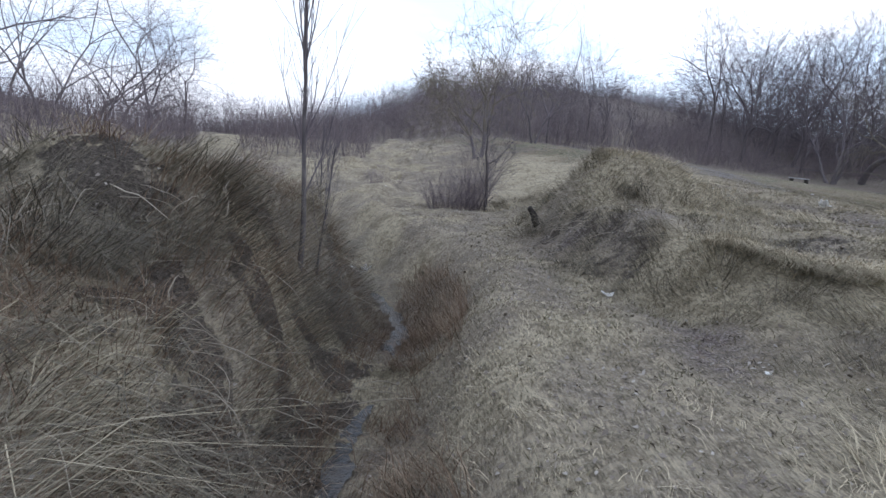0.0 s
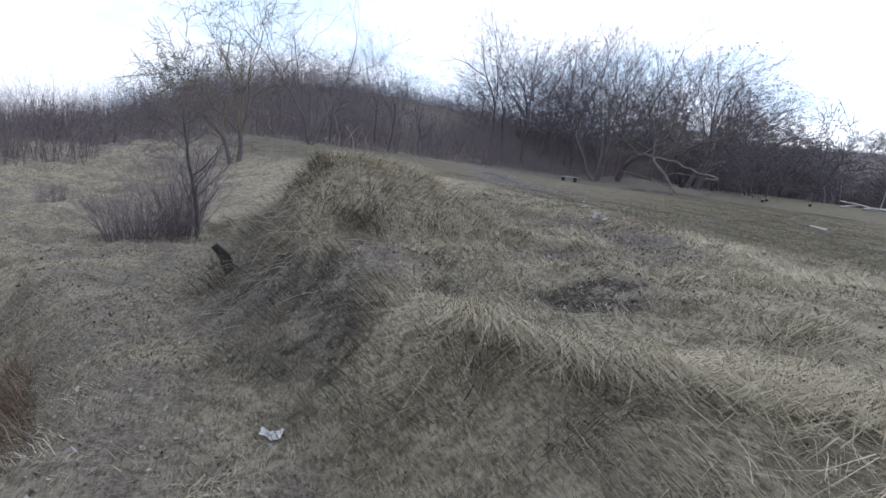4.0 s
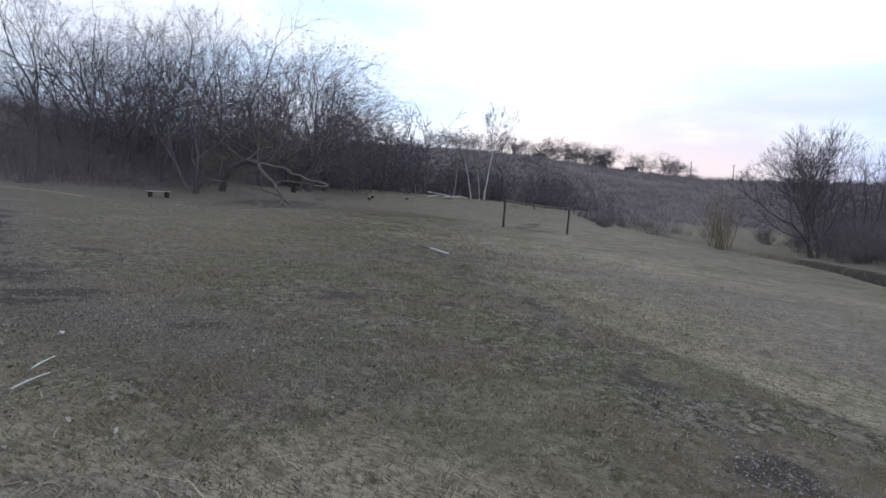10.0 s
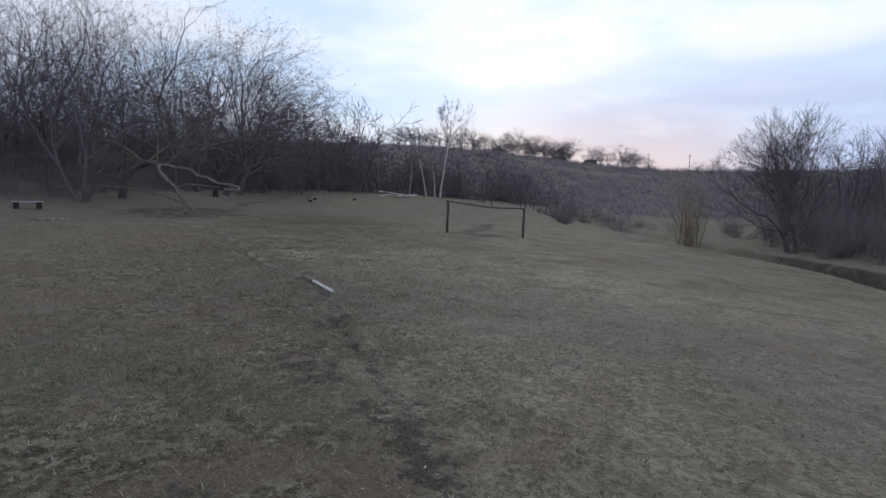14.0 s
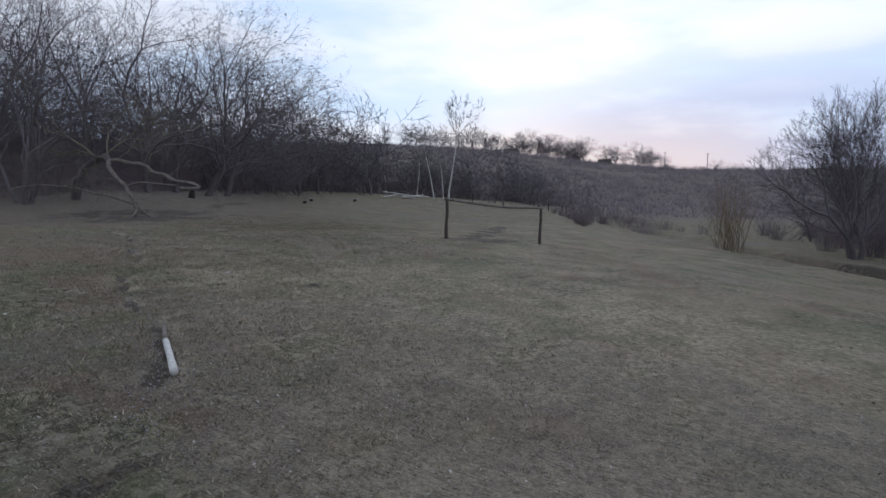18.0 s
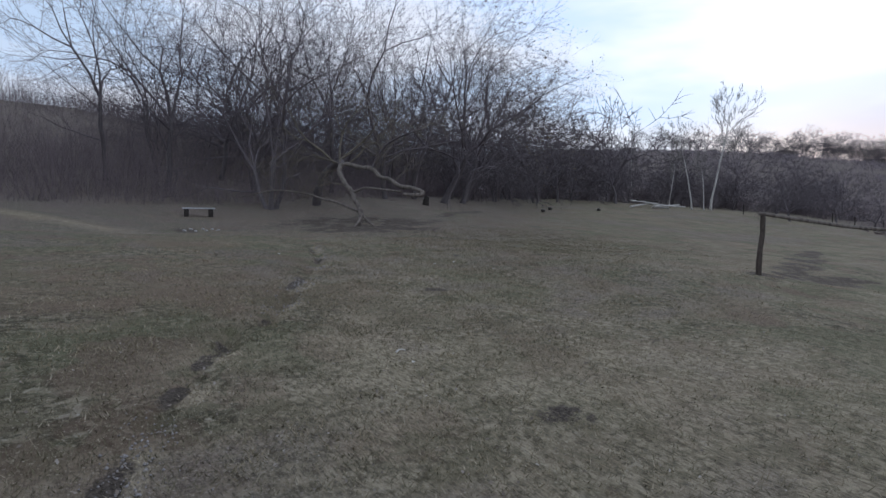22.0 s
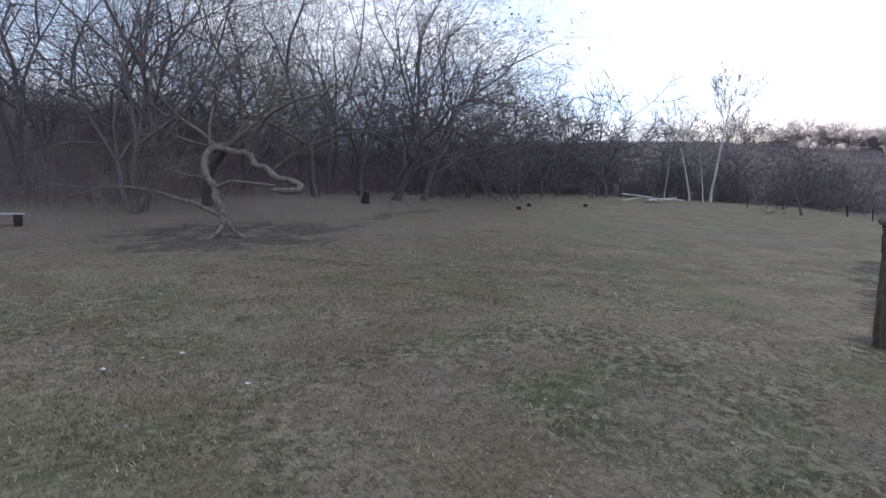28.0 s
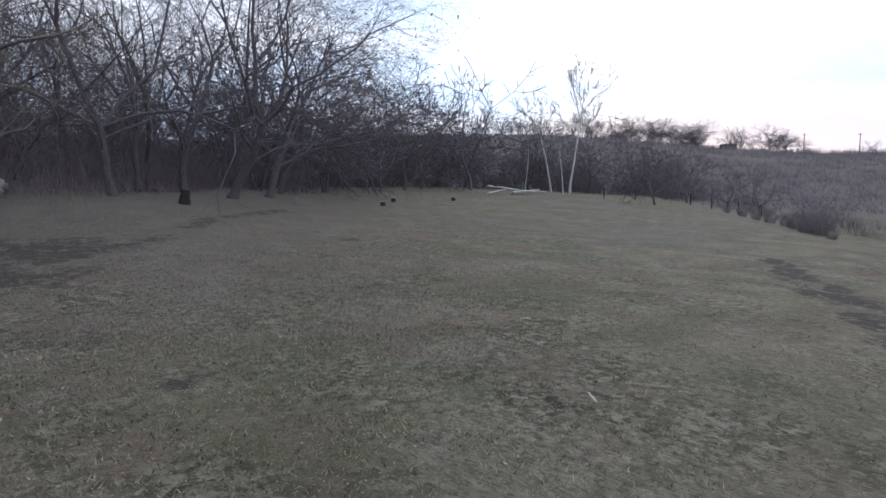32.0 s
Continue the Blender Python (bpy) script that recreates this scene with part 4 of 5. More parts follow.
def build_fallen_tree():
    """The willow that leans out of the wood, arches over and props itself on the meadow."""
    tree = tagged(new("arched_willow"), "half-fallen pale bare willow arching down onto trodden earth", "tree")
    foot, elbow = (39.85, 52.2), (38.18, 45.19, 4.23)
    timber("trunk", [(*foot, gz(*foot) - 0.3), (39.75, 51.6, 2.9), (39.75, 50.7, 3.9), (39.9, 49.4, 4.53), (39.2, 47.2, 4.55), elbow], 0.30, 0.17, BARK, tree, 0.1, 8, 9, "dark mossy lower trunk")
    timber("prop_limb", [elbow, (37.77, 44.47, 3.79), (37.52, 43.3, 3.11), (37.66, 42.75, 2.7), (37.55, 42.35, 2.33), (37.66, 42.0, 1.9), (37.6, 41.75, 1.5), (37.5, 41.6, gz(37.5, 41.6) - 0.05)], 0.125, 0.11, DEADWOOD, tree, 0.3, 7, 9)
    timber("spur", [(37.62, 41.72, 1.6), (37.85, 41.5, 1.25), (38.15, 41.2, gz(38.15, 41.2) - 0.05)], 0.08, 0.05, DEADWOOD, tree, 0.1)
    timber("root", [(37.55, 41.63, 1.35), (37.3, 41.5, 1.12), (36.95, 41.3, gz(36.95, 41.3) - 0.05)], 0.09, 0.05, DEADWOOD, tree, 0.15)
    timber("long_limb", [elbow, (38.5, 44.85, 4.28), (38.85, 44.2, 4.1), (38.95, 42.97, 3.98), (38.86, 41.95, 3.5), (38.97, 41.2, 3.38), (38.9, 40.1, 3.02), (38.96, 38.9, 2.88), (38.93, 38.06, 2.67)], 0.125, 0.085, DEADWOOD, tree, 0.3, 7, 9)
    timber("broken_end", [(38.95, 38.2, 2.68), (38.8, 38.12, 2.58), (38.49, 38.35, 2.55), (38.31, 38.85, 2.6)], 0.12, 0.075, DEADWOOD, tree, 0.2)
    timber("side_limb", [(37.6, 42.77, 2.62), (37.95, 42.0, 2.9), (38.36, 41.28, 2.86), (38.77, 39.75, 2.72)], 0.065, 0.045, DEADWOOD, tree, 0.15)
    timber("upper_limb", [(38.95, 42.97, 3.96), (39.05, 42.7, 4.5), (39.2, 42.4, 4.9), (39.37, 41.98, 5.3), (40.01, 41.19, 5.77), (40.9, 40.9, 6.1)], 0.085, 0.03, BARK, tree, 0.1)
    timber("low_limb", [(37.58, 42.0, 1.72), (37.06, 43.21, 2.12), (36.6, 44.0, 2.3), (36.02, 44.96, 2.57), (34.95, 46.64, 2.74), (33.6, 48.27, 2.34)], 0.075, 0.03, DEADWOOD, tree, 0.1)
    for k, (p, d, n, rad, deep) in enumerate(((Vector((40.4, 41.0, 5.95)), Vector((0.8, -0.2, 0.3)), 1.0, 0.03, 5), (Vector((39.6, 48.6, 4.6)), Vector((0.5, -0.1, 0.9)), 2.2, 0.09, 6), (Vector((38.6, 46.2, 4.4)), Vector((-0.7, 0.1, 0.35)), 1.5, 0.05, 6),
                                            (Vector((38.2, 45.3, 4.25)), Vector((0.1, 0.2, 1)), 1.8, 0.06, 6), (Vector((38.9, 42.6, 3.8)), Vector((-0.3, -0.5, 0.3)), 0.7, 0.02, 4), (Vector((34.95, 46.64, 2.74)), Vector((-0.5, 0.3, 0.2)), 0.9, 0.025, 4),
                                            (Vector((37.6, 43.0, 2.9)), Vector((-0.7, 0.4, 0.2)), 1.1, 0.035, 5), (Vector((38.95, 40.8, 3.25)), Vector((0.6, -0.1, 0.6)), 0.8, 0.03, 4), (Vector((39.6, 48.8, 4.55)), Vector((-0.8, 0.2, 0.4)), 2.2, 0.08, 6),
                                            (Vector((39.3, 42.1, 5.15)), Vector((0.3, 0.3, 0.8)), 1.0, 0.03, 5), (Vector((37.8, 44.6, 3.85)), Vector((-0.5, -0.3, -0.1)), 0.9, 0.02, 4), (Vector((38.5, 44.9, 4.3)), Vector((0.7, -0.2, 0.7)), 1.4, 0.045, 6))):
        g = Forker(404 + k, gnarl=0.22, rise=-0.02, spread=(16, 48))
        g.limb(p, d.normalized(), n, rad, deep)
        part("branch", sticks("branch", g.rows, PALE_TWIG), tree)


def scrap(name, seed, x, y, size, mat, label, category, lift=0.02, tilt=(0, 0)):
    """A crumpled flat scrap."""
    r = random.Random(seed)
    bm = bmesh.new()
    bmesh.ops.create_grid(bm, x_segments=6, y_segments=6, size=size / 2)
    for v in bm.verts:
        v.co.x *= r.uniform(0.75, 1.1)
        v.co.y *= 0.7
        v.co.z += r.uniform(-0.09, 0.12) * size + 0.9 * v.co.x ** 2 / size
    bmesh.ops.solidify(bm, geom=bm.faces[:], thickness=0.006)
    ob = solid(name, bm, mat)
    ob.matrix_basis = pose(x, y, gz(x, y) + lift, tilt[0], tilt[1], r.uniform(0, 360))
    return tagged(ob, label, category)


build_goal()
build_bench()
build_fireplace()
build_logs()
build_pole()
build_stumps()
ob = solid("boulder", rock(61, 0.55, 0.65), DEADWOOD)
ob.matrix_basis = pose(64.2, 8.4, gz(64.2, 8.4) + 0.15, 0, 0, 30)
tagged(ob, "grey boulder on the grassy bank of the creek", "boulder")
for az in (67.4, 70.3, 75.2, 77.0, 79.2, 81.0):
    x, y = 35.9 + 84 * math.sin(radians(az)), 25.6 + 84 * math.cos(radians(az))
    ob = timber("stake", [(x, y, gz(x, y) - 0.2), (x + 0.05, y, gz(x, y) + 0.8), (x + 0.02, y + 0.05, gz(x, y) + 1.6)], 0.075, 0.06, SOOT, None, 0.1, 4, 6)
    tagged(ob, "old wooden stake at the meadow's end", "stake", "stakes at the meadow's end")
build_fallen_tree()
scrap("plastic_scrap", 1, 7.4, 10.7, 0.26, WHITE, "crumpled white plastic scrap with a yellowed edge on dry stalks", "litter", 0.10, (12, -20))
scrap("plastic_scrap", 12, 7.52, 10.84, 0.12, YELLOW, "yellowed scrap beside a white one", "litter", 0.10)
scrap("plastic_bag", 2, -1.95, 9.85, 0.36, WHITE, "white plastic bag caught in the brook bed", "litter", 0.10, (25, 10))
scrap("plastic_scrap", 3, 1.69, 6.28, 0.15, WHITE, "small pale scrap among dead leaves", "litter", 0.03)
for k, (lx, ly) in enumerate(((6.2, 12.88), (6.05, 12.75), (9.2, 13.8), (27.6, 22.0), (32.5, 28.3), (33.3, 28.5), (30.2, 26.4), (33.6, 27.2), (29.3, 31.0), (36.4, 33.5), (2.2, 3.6), (0.4, 15.6), (-2.2, 17.2), (22.5, 21.0))):
    tagged(scrap("litter_scrap", 20 + k, lx, ly, 0.035 + 0.015 * (k % 3), WHITE, "small white scrap lying in the grass", "litter", 0.03), group="scraps on the meadow")
for k, (lx, ly, w, n) in enumerate(((41.0, 28.2, 40, 0.26), (27.6, 22.4, 10, 0.16), (44.0, 30.6, 120, 0.16), (8.6, 13.0, 30, 0.3), (3.5, 5.9, 20, 0.2), (8.3, 12.6, 20, 0.35))):
    e = (lx + n * math.cos(radians(w)), ly + n * math.sin(radians(w)))
    ob = timber("stick", [(lx, ly, gz(lx, ly) + 0.035), ((lx + e[0]) / 2, (ly + e[1]) / 2 + 0.02, gz(lx, ly) + 0.05), (*e, gz(*e) + 0.035)], 0.011, 0.007, PEELED, None, 0.1, 4, 6)
    tagged(ob, "short pale broken stick in the grass", "stick", "broken sticks")


for k, (wx, wy, h, w) in enumerate(((28.05, 20.0, 0.14, 0.5), (30.65, 25.7, 0.12, 0.4), (31.9, 24.6, 0.08, 0.35), (24.2, 16.4, 0.08, 0.4))):
    ob = new("dead_weed", shrub("dead_weed", 700 + k, h, w, 46, 3, SOOT, 0.3, 0.003, 0.5))
    ob.matrix_basis = pose(wx, wy, gz(wx, wy))
    tagged(ob, "low dark withered weed in the short grass", "weed", "withered weeds on the meadow")


# ---- woods ----
def plant(kind, x, y, scale=1.0, turn=0.0, tilt=(0, 0), sink=0.0):
    m = pose(x, y, gz(x, y) - sink, tilt[0], tilt[1], turn) @ Matrix.Scale(scale, 4)
    ob = copy_thing(kind, m)
    ob.matrix_basis = m
    return ob


def first(kind, label, category, group=""):
    """Tags a first specimen."""
    return tagged(kind, label, category, group)


wood = "bare trees of the wooded hill"
FOREST = [
    first(spreading_tree("forest_tree", 11, 12.5, 0.17, 1, 0.36, 6, 0.08, spread=(12, 36), flare=(15, 40)), "tall bare tree with a fine twiggy crown on the hill", "tree", wood),
    first(spreading_tree("forest_tree", 12, 13.5, 0.22, 1, 0.26, 6, 0.14, gnarl=0.20, limbs=4, flare=(30, 60)), "tall bare tree with wide crooked limbs on the hill", "tree", wood),
    first(spreading_tree("forest_tree", 13, 11.5, 0.14, 2, 0.30, 5, 0.05, spread=(12, 34), flare=(15, 40)), "bare twin-stemmed tree on the hill", "tree", wood),
    first(spreading_tree("forest_tree", 14, 13.0, 0.15, 1, 0.45, 6, 0.05, spread=(12, 32), flare=(12, 35), rise=0.10), "slim straight bare tree on the hill", "tree", wood),
    first(spreading_tree("forest_tree", 15, 10.5, 0.16, 3, 0.22, 5, 0.10, gnarl=0.20, spread=(14, 42)), "bare tree with several dark leaning stems", "tree", wood),
    first(spreading_tree("forest_tree", 16, 12.0, 0.20, 1, 0.24, 6, 0.26, gnarl=0.22, limbs=4, flare=(30, 65), rise=0.02), "leaning bare tree with an overhanging crown", "tree", wood),
]
THICKET = [first(new("thicket", shrub("thicket", 50 + k, h, w, n, 3, BRUSH, 0.05, 0.015)), "dense leafless brown thicket under the trees", "shrub", "thickets of the wooded hill") for k, (h, w, n) in enumerate(((3.2, 4.2, 26), (4.4, 4.0, 22), (2.4, 4.2, 28), (5.2, 3.8, 20)))]
spots = random.Random(5)
taken = [(36.5, 51.4), (39.9, 52.2), (31.4, 48.4), (49.9, 53.5)]


def free_spot(x0, x1, near, far, gap):
    for _ in range(200):
        x, y = spots.uniform(x0, x1), spots.uniform(36, 150)
        q = float(hill(np.array([x]), np.array([y]))[1][0])
        if near < q < far and all((x - a) ** 2 + (y - b) ** 2 > gap * gap for a, b in taken):
            taken.append((x, y))
            return x, y, q
    return None


# trees that can be told apart along the wood's edge
for n, (kind, x, y, s, turn) in enumerate(((0, 32.1, 59.9, 1.12, 70), (3, 43.5, 57.5, 1.0, 10), (1, 47.6, 56.0, 1.0, 200),
                                         (0, 50.5, 60.0, 1.0, 90), (1, 56.5, 67.0, 1.0, 300), (3, 52.5, 63.5, 1.05, 30), (2, 65.0, 70.0, 1.1, 0),
                                         (3, 28.4, 60.5, 0.98, 15), (0, 16.4, 58.5, 0.62, 75), (3, 14.0, 56.0, 0.60, 25), (2, 12.6, 60.0, 0.50, 160), (0, 17.6, 53.0, 0.42, 130), (3, 14.0, 50.5, 0.42, 60), (0, 8.5, 47.0, 0.45, 210), (5, 3.0, 46.5, 0.34, 10), (1, 68.0, 80.0, 1.0, 20))):
    taken.append((x, y))
    plant(FOREST[kind], x, y, s * 1.0, turn)
ob = spreading_tree("edge_tree", 777, 12.5, 0.24, 3, 0.26, 6, 0.05, gnarl=0.19, spread=(12, 38), limbs=3, flare=(12, 42), rise=0.05)
ob.matrix_basis = pose(36.5, 51.4, gz(36.5, 51.4))
tagged(ob, "dark bare tree fanning out in several crooked stems", "tree")
for n, (x, y, h, rad, way, lv) in enumerate(((55.6, 58.8, 14.5, 0.29, (0.46, -0.22), 900), (60.5, 62.0, 15.0, 0.27, (0.42, -0.30), 900), (53.5, 60.5, 16.0, 0.22, (0.12, -0.12), 150), (65.0, 67.0, 13.0, 0.22, (0.30, -0.20), 500), (71.0, 73.0, 11.0, 0.2, (0.2, -0.12), 0), (77.5, 78.5, 9.5, 0.2, (0.12, -0.06), 0))):
    ob = spreading_tree("overhanging_tree", 500 + n, h, rad, 1, 0.36, 7 if n < 2 else 6, toward=way, leaves=lv, gnarl=0.18, limbs=4, flare=(25, 70), rise=0.01, spread=(14, 44))
    ob.matrix_basis = pose(x, y, gz(x, y))
    tagged(ob, "big bare tree leaning over the meadow" + (" with few dead leaves" if lv else ""), "tree", "trees leaning over the meadow")
for k in range(40):
    got = free_spot(4 if k % 6 == 0 else 31, 16 if k % 6 == 0 else 66, 3.0, 24, 3.0)
    if got:
        x, y, q = got
        plant(FOREST[k % 6], x, y, spots.uniform(0.8, 1.15) * (0.45 if x < 26 else 0.88), spots.uniform(0, 360))
for k in range(90):
    got = free_spot(-24, 76, 0.3, 14, 1.7)
    if got:
        x, y, q = got
        plant(THICKET[k % 4], x, y, spots.uniform(0.7, 1.15), spots.uniform(0, 360))
for k, kind in enumerate(FOREST + THICKET):
    x, y = 39.0 + 3.0 * k, 66.0 + 2.0 * (k % 3)
    kind.matrix_basis = pose(x, y, gz(x, y), 0, 0, 30 * k) @ Matrix.Scale(0.72, 4)

# trees by the brook
x, y = 1.4, 28.2
ob = first(spreading_tree("crab_tree", 35, 4.8, 0.15, 2, 0.28, 6, 0.05, gnarl=0.18, mats=(BARK, PALE_TWIG), twig=0.009, spread=(16, 44), flare=(25, 58), limbs=4), "low wide bare tree with a dense twiggy crown", "tree")
ob.matrix_basis = pose(x, y, gz(x, y))
plant(FOREST[2], 5.8, 38.0, 0.64, 30)
young = "young trees by the brook"
ob = first(bare_tree("young_tree", 41, 4.0, 0.038, 1, 0.25, 2, 2, (15, 35), 0.02, rise=0.28, gnarl=0.08, twig=0.004, thick=0.02), "slim bare sapling with upright shoots on the brook bank", "tree", young)
ob.matrix_basis = pose(-2.2, 5.8, gz(-2.2, 5.8), 0, 0, 0)
SAPLING = ob
plant(SAPLING, -3.4, 13.4, 0.85, 100)
plant(SAPLING, -2.05, 6.2, 0.5, 200)
ob = first(bare_tree("young_tree", 42, 3.3, 0.055, 1, 0.2, 3, 2, (30, 65), 0.05, gnarl=0.16, twig=0.004, thick=0.02), "thin dark young tree with drooping twigs beside a bush", "tree", young)
ob.matrix_basis = pose(0.8, 14.5, gz(0.8, 14.5))
for k, (bx, by, h, w, n, mat) in enumerate(((-0.15, 14.4, 1.2, 2.6, 210, BRUSH), (0.45, 14.7, 2.5, 1.1, 90, BRUSH), (-4.8, 12.2, 1.1, 1.8, 60, BRUSH), (-2.4, 18.5, 0.9, 2.0, 60, BRUSH), (-6.5, 17.5, 1.5, 2.2, 60, BRUSH))):
    ob = new("bush", shrub("bush", 300 + k, h, w, n, 3, mat, 0.25, 0.006))
    ob.matrix_basis = pose(bx, by, gz(bx, by))
    tagged(ob, "tangled leafless bush beside the brook", "bush", "bushes by the brook")
for k, (az, d, s, kind) in enumerate(((-47, 33, 0.66, 0), (-41, 36, 0.72, 1), (-36, 33, 0.66, 2), (-32, 36, 0.62, 4), (-28, 35, 0.55, 1), (-25, 40, 0.5, 0), (-44, 45, 0.8, 3), (-38, 47, 0.8, 2), (-30, 48, 0.7, 5), (-52, 38, 0.7, 4))):
    ob = plant(FOREST[kind], d * math.sin(radians(az)), d * math.cos(radians(az)), s, 40 * k)
    tagged(ob, "dark bare tree in the grove beyond the brook", "tree", "grove beyond the brook")
for k in range(30):
    az, d = spots.uniform(-56, -25), spots.uniform(31, 52)
    if -24.5 < az < -20:
        continue
    ob = plant(THICKET[k % 4], d * math.sin(radians(az)), d * math.cos(radians(az)), spots.uniform(0.5, 0.8), spots.uniform(0, 360))
    tagged(ob, "leafless brown thicket in the grove beyond the brook", "shrub", "thickets beyond the brook")

# the creek's side
ob = first(spreading_tree("willow", 67, 7.4, 0.26, 3, 0.20, 7, 0.04, gnarl=0.12, rise=0.14, twig=0.009, spread=(10, 30), limbs=3, flare=(10, 34)), "large bare willow spreading over the creek bank", "tree")
ob.matrix_basis = pose(66.6, 5.0, gz(66.6, 5.0), 0, 0, 180)
SLIM = first(bare_tree("poplar", 62, 11.5, 0.12, 1, 0.3, 2, 2, (12, 35), 0.04, rise=0.25, twig=0.012), "slender bare poplar standing in a row by the creek", "tree", "poplars by the creek")
SLIM.matrix_basis = pose(86, -8, gz(86, -8))
for k in range(22):
    x, y = 78 + 1.7 * k + spots.uniform(-1, 1), -6 - 0.5 * k + spots.uniform(-5, 3)
    plant(SLIM, x, y, spots.uniform(0.8, 1.1), spots.uniform(0, 360))
WILLOW_BUSH = first(new("willow_bush", shrub("willow_bush", 63, 4.6, 4.0, 60, 4, BRUSH, 0.05, 0.02)), "dense bare willow scrub on the creek bank", "shrub", "scrub along the creek")
for k in range(14):
    az, d = radians(97.0 + 0.8 * k + spots.uniform(-0.3, 0.3)), spots.uniform(62, 84)
    plant(SLIM, 15 + d * math.sin(az), 10.5 + d * math.cos(az), spots.uniform(0.75, 1.05), 50 * k)
    if k % 2:
        plant(WILLOW_BUSH, 15 + (d - 8) * math.sin(az), 10.5 + (d - 8) * math.cos(az), spots.uniform(0.8, 1.1), 70 * k)
WILLOW_BUSH.matrix_basis = pose(77.5, -3.5, gz(77.5, -3.5))
for x, y, s in ((64.5, 2.0, 0.7), (67.8, 1.2, 1.0), (70.3, 3.4, 1.0), (61.5, -0.5, 0.9), (72.5, 0.6, 1.1), (65.2, -2.5, 1.0), (76, 2, 1.1), (58.5, -2.8, 0.8), (80, 4, 1.0), (69, -3, 1.1), (55.5, -4.5, 0.8), (74, 6, 0.75), (85, -2, 1.1), (62.8, 3.2, 0.45)):
    plant(WILLOW_BUSH, x, y, s, x * 37)
ob = new("reed_willow", shrub("reed_willow", 64, 6.8, 4.4, 70, 3, REED, 0.0, 0.02, 2.6))
ob.matrix_basis = pose(71.2, 13.0, gz(71.2, 13.0))
tagged(ob, "clump of thin ochre osier shoots by the creek", "shrub")
LOWBUSH = first(new("bush", shrub("bush", 65, 2.6, 3.6, 24, 3, BRUSH, 0.08, 0.022)), "round leafless bush on the creek's near bank", "bush", "bushes along the creek")
LOWBUSH.matrix_basis = pose(112, 29, gz(112, 29))
plant(LOWBUSH, 102.7, 31.2, 1.5, 0)
for k in range(34):
    t = k / 33
    x, y = 88 + 62 * t + spots.uniform(-2, 2), 18 + 26 * t + spots.uniform(-2.5, 5)
    plant(LOWBUSH, x, y, spots.uniform(0.45, 0.9), spots.uniform(0, 360))
ob = first(spreading_tree("orchard_tree", 66, 5.4, 0.18, 1, 0.26, 5, 0.05, twig=0.022, spread=(20, 50), limbs=4, flare=(35, 75)), "small round-headed bare tree at the meadow's end", "tree", "small trees at the meadow's end")
ob.matrix_basis = pose(105.5, 48.1, gz(105.5, 48.1))
for x, y, s in ((124, 44, 0.9), (134, 52, 1.1), (140, 42, 1.0), (150, 60, 1.2)):
    plant(ob, x, y, s, x * 13)
SEDGE = first(new("reed_clump", shrub("reed_clump", 68, 2.3, 2.6, 90, 2, BRUSH, 0.02, 0.014, 2.0)), "brown reedy bush on the creek's bank", "shrub", "reedy bushes by the creek")
SEDGE.matrix_basis = pose(89.7, 31.0, gz(89.7, 31.0))
for x, y, s in ((91.8, 30.6, 1.15), (88.2, 30.0, 0.8), (94.0, 32.2, 0.9), (97.5, 33.4, 0.7), (101.0, 35.2, 0.75), (104.5, 37.0, 0.6), (108.0, 39.0, 0.7), (99.0, 30.2, 0.9), (112.0, 41.5, 0.6), (84.5, 29.0, 0.45)):
    plant(SEDGE, x, y, s, x * 47)
birches = "tall birches behind the logs"
ob = first(bare_tree("birch", 71, 19.0, 0.19, 1, 0.45, 3, 2, (18, 48), 0.02, mats=(BIRCH, BIRCH_TWIG), gnarl=0.07, twig=0.034, thick=0.05), "tall birch with white bark and a thin bare crown", "birch", birches)
ob.matrix_basis = pose(115.8, 64.3, gz(115.8, 64.3))
plant(ob, 111.8, 65.4, 0.72, 140)
plant(ob, 114.4, 64.7, 0.5, 60, (3, 9))
plant(ob, 128.0, 88.0, 0.75, 220)
plant(ob, 126.0, 78.0, 0.5, 20)
FAR = [first(spreading_tree("edge_tree", 80 + k, h, 0.2, st, 0.25, 5 if st == 1 else 4, 0.10, twig=0.034, spread=(14, 42), limbs=4, flare=(20, 60)), "bare tree in the far belt behind the meadow", "tree", "far belt of trees") for k, (h, st) in enumerate(((11.0, 1), (9.5, 2), (12.5, 1)))]
for k, kind in enumerate(FAR):
    kind.matrix_basis = pose(134 + 3 * k, 96 - 12 * k, gz(134 + 3 * k, 96 - 12 * k), 0, 0, 50 * k)
BELT = [(66, 74), (80, 84), (98, 92), (114, 94), (128, 86), (138, 74), (150, 62), (170, 55)]
for x, y, s, kind in ((72, 78, 1.0, 0), (78, 84, 1.05, 2), (86, 82, 0.95, 1), (90, 88, 1.0, 0), (97, 86, 0.95, 2), (105.5, 75.5, 1.2, 0), (84, 74, 1.0, 1), (92, 77, 0.9, 2), (99, 80, 0.85, 0), (70, 73, 1.1, 0), (75, 73, 0.9, 1), (103, 90, 0.9, 1), (110, 88, 0.8, 2), (117, 86, 0.85, 0)):
    plant(FAR[kind], x, y, s * 1.05, x * 29)
for k in range(105):
    t = spots.random() * (len(BELT) - 1)
    j = int(t)
    (ax, ay), (bx, by) = BELT[j], BELT[j + 1]
    x, y = ax + (bx - ax) * (t - j) + spots.uniform(-5, 7), ay + (by - ay) * (t - j) + spots.uniform(-3, 12)
    plant(FAR[k % 3] if k % 3 else LOWBUSH, x, y, spots.uniform(0.65, 1.0) * (1 if k % 3 else 1.5) * (1 if j < 4 else 0.7), spots.uniform(0, 360))
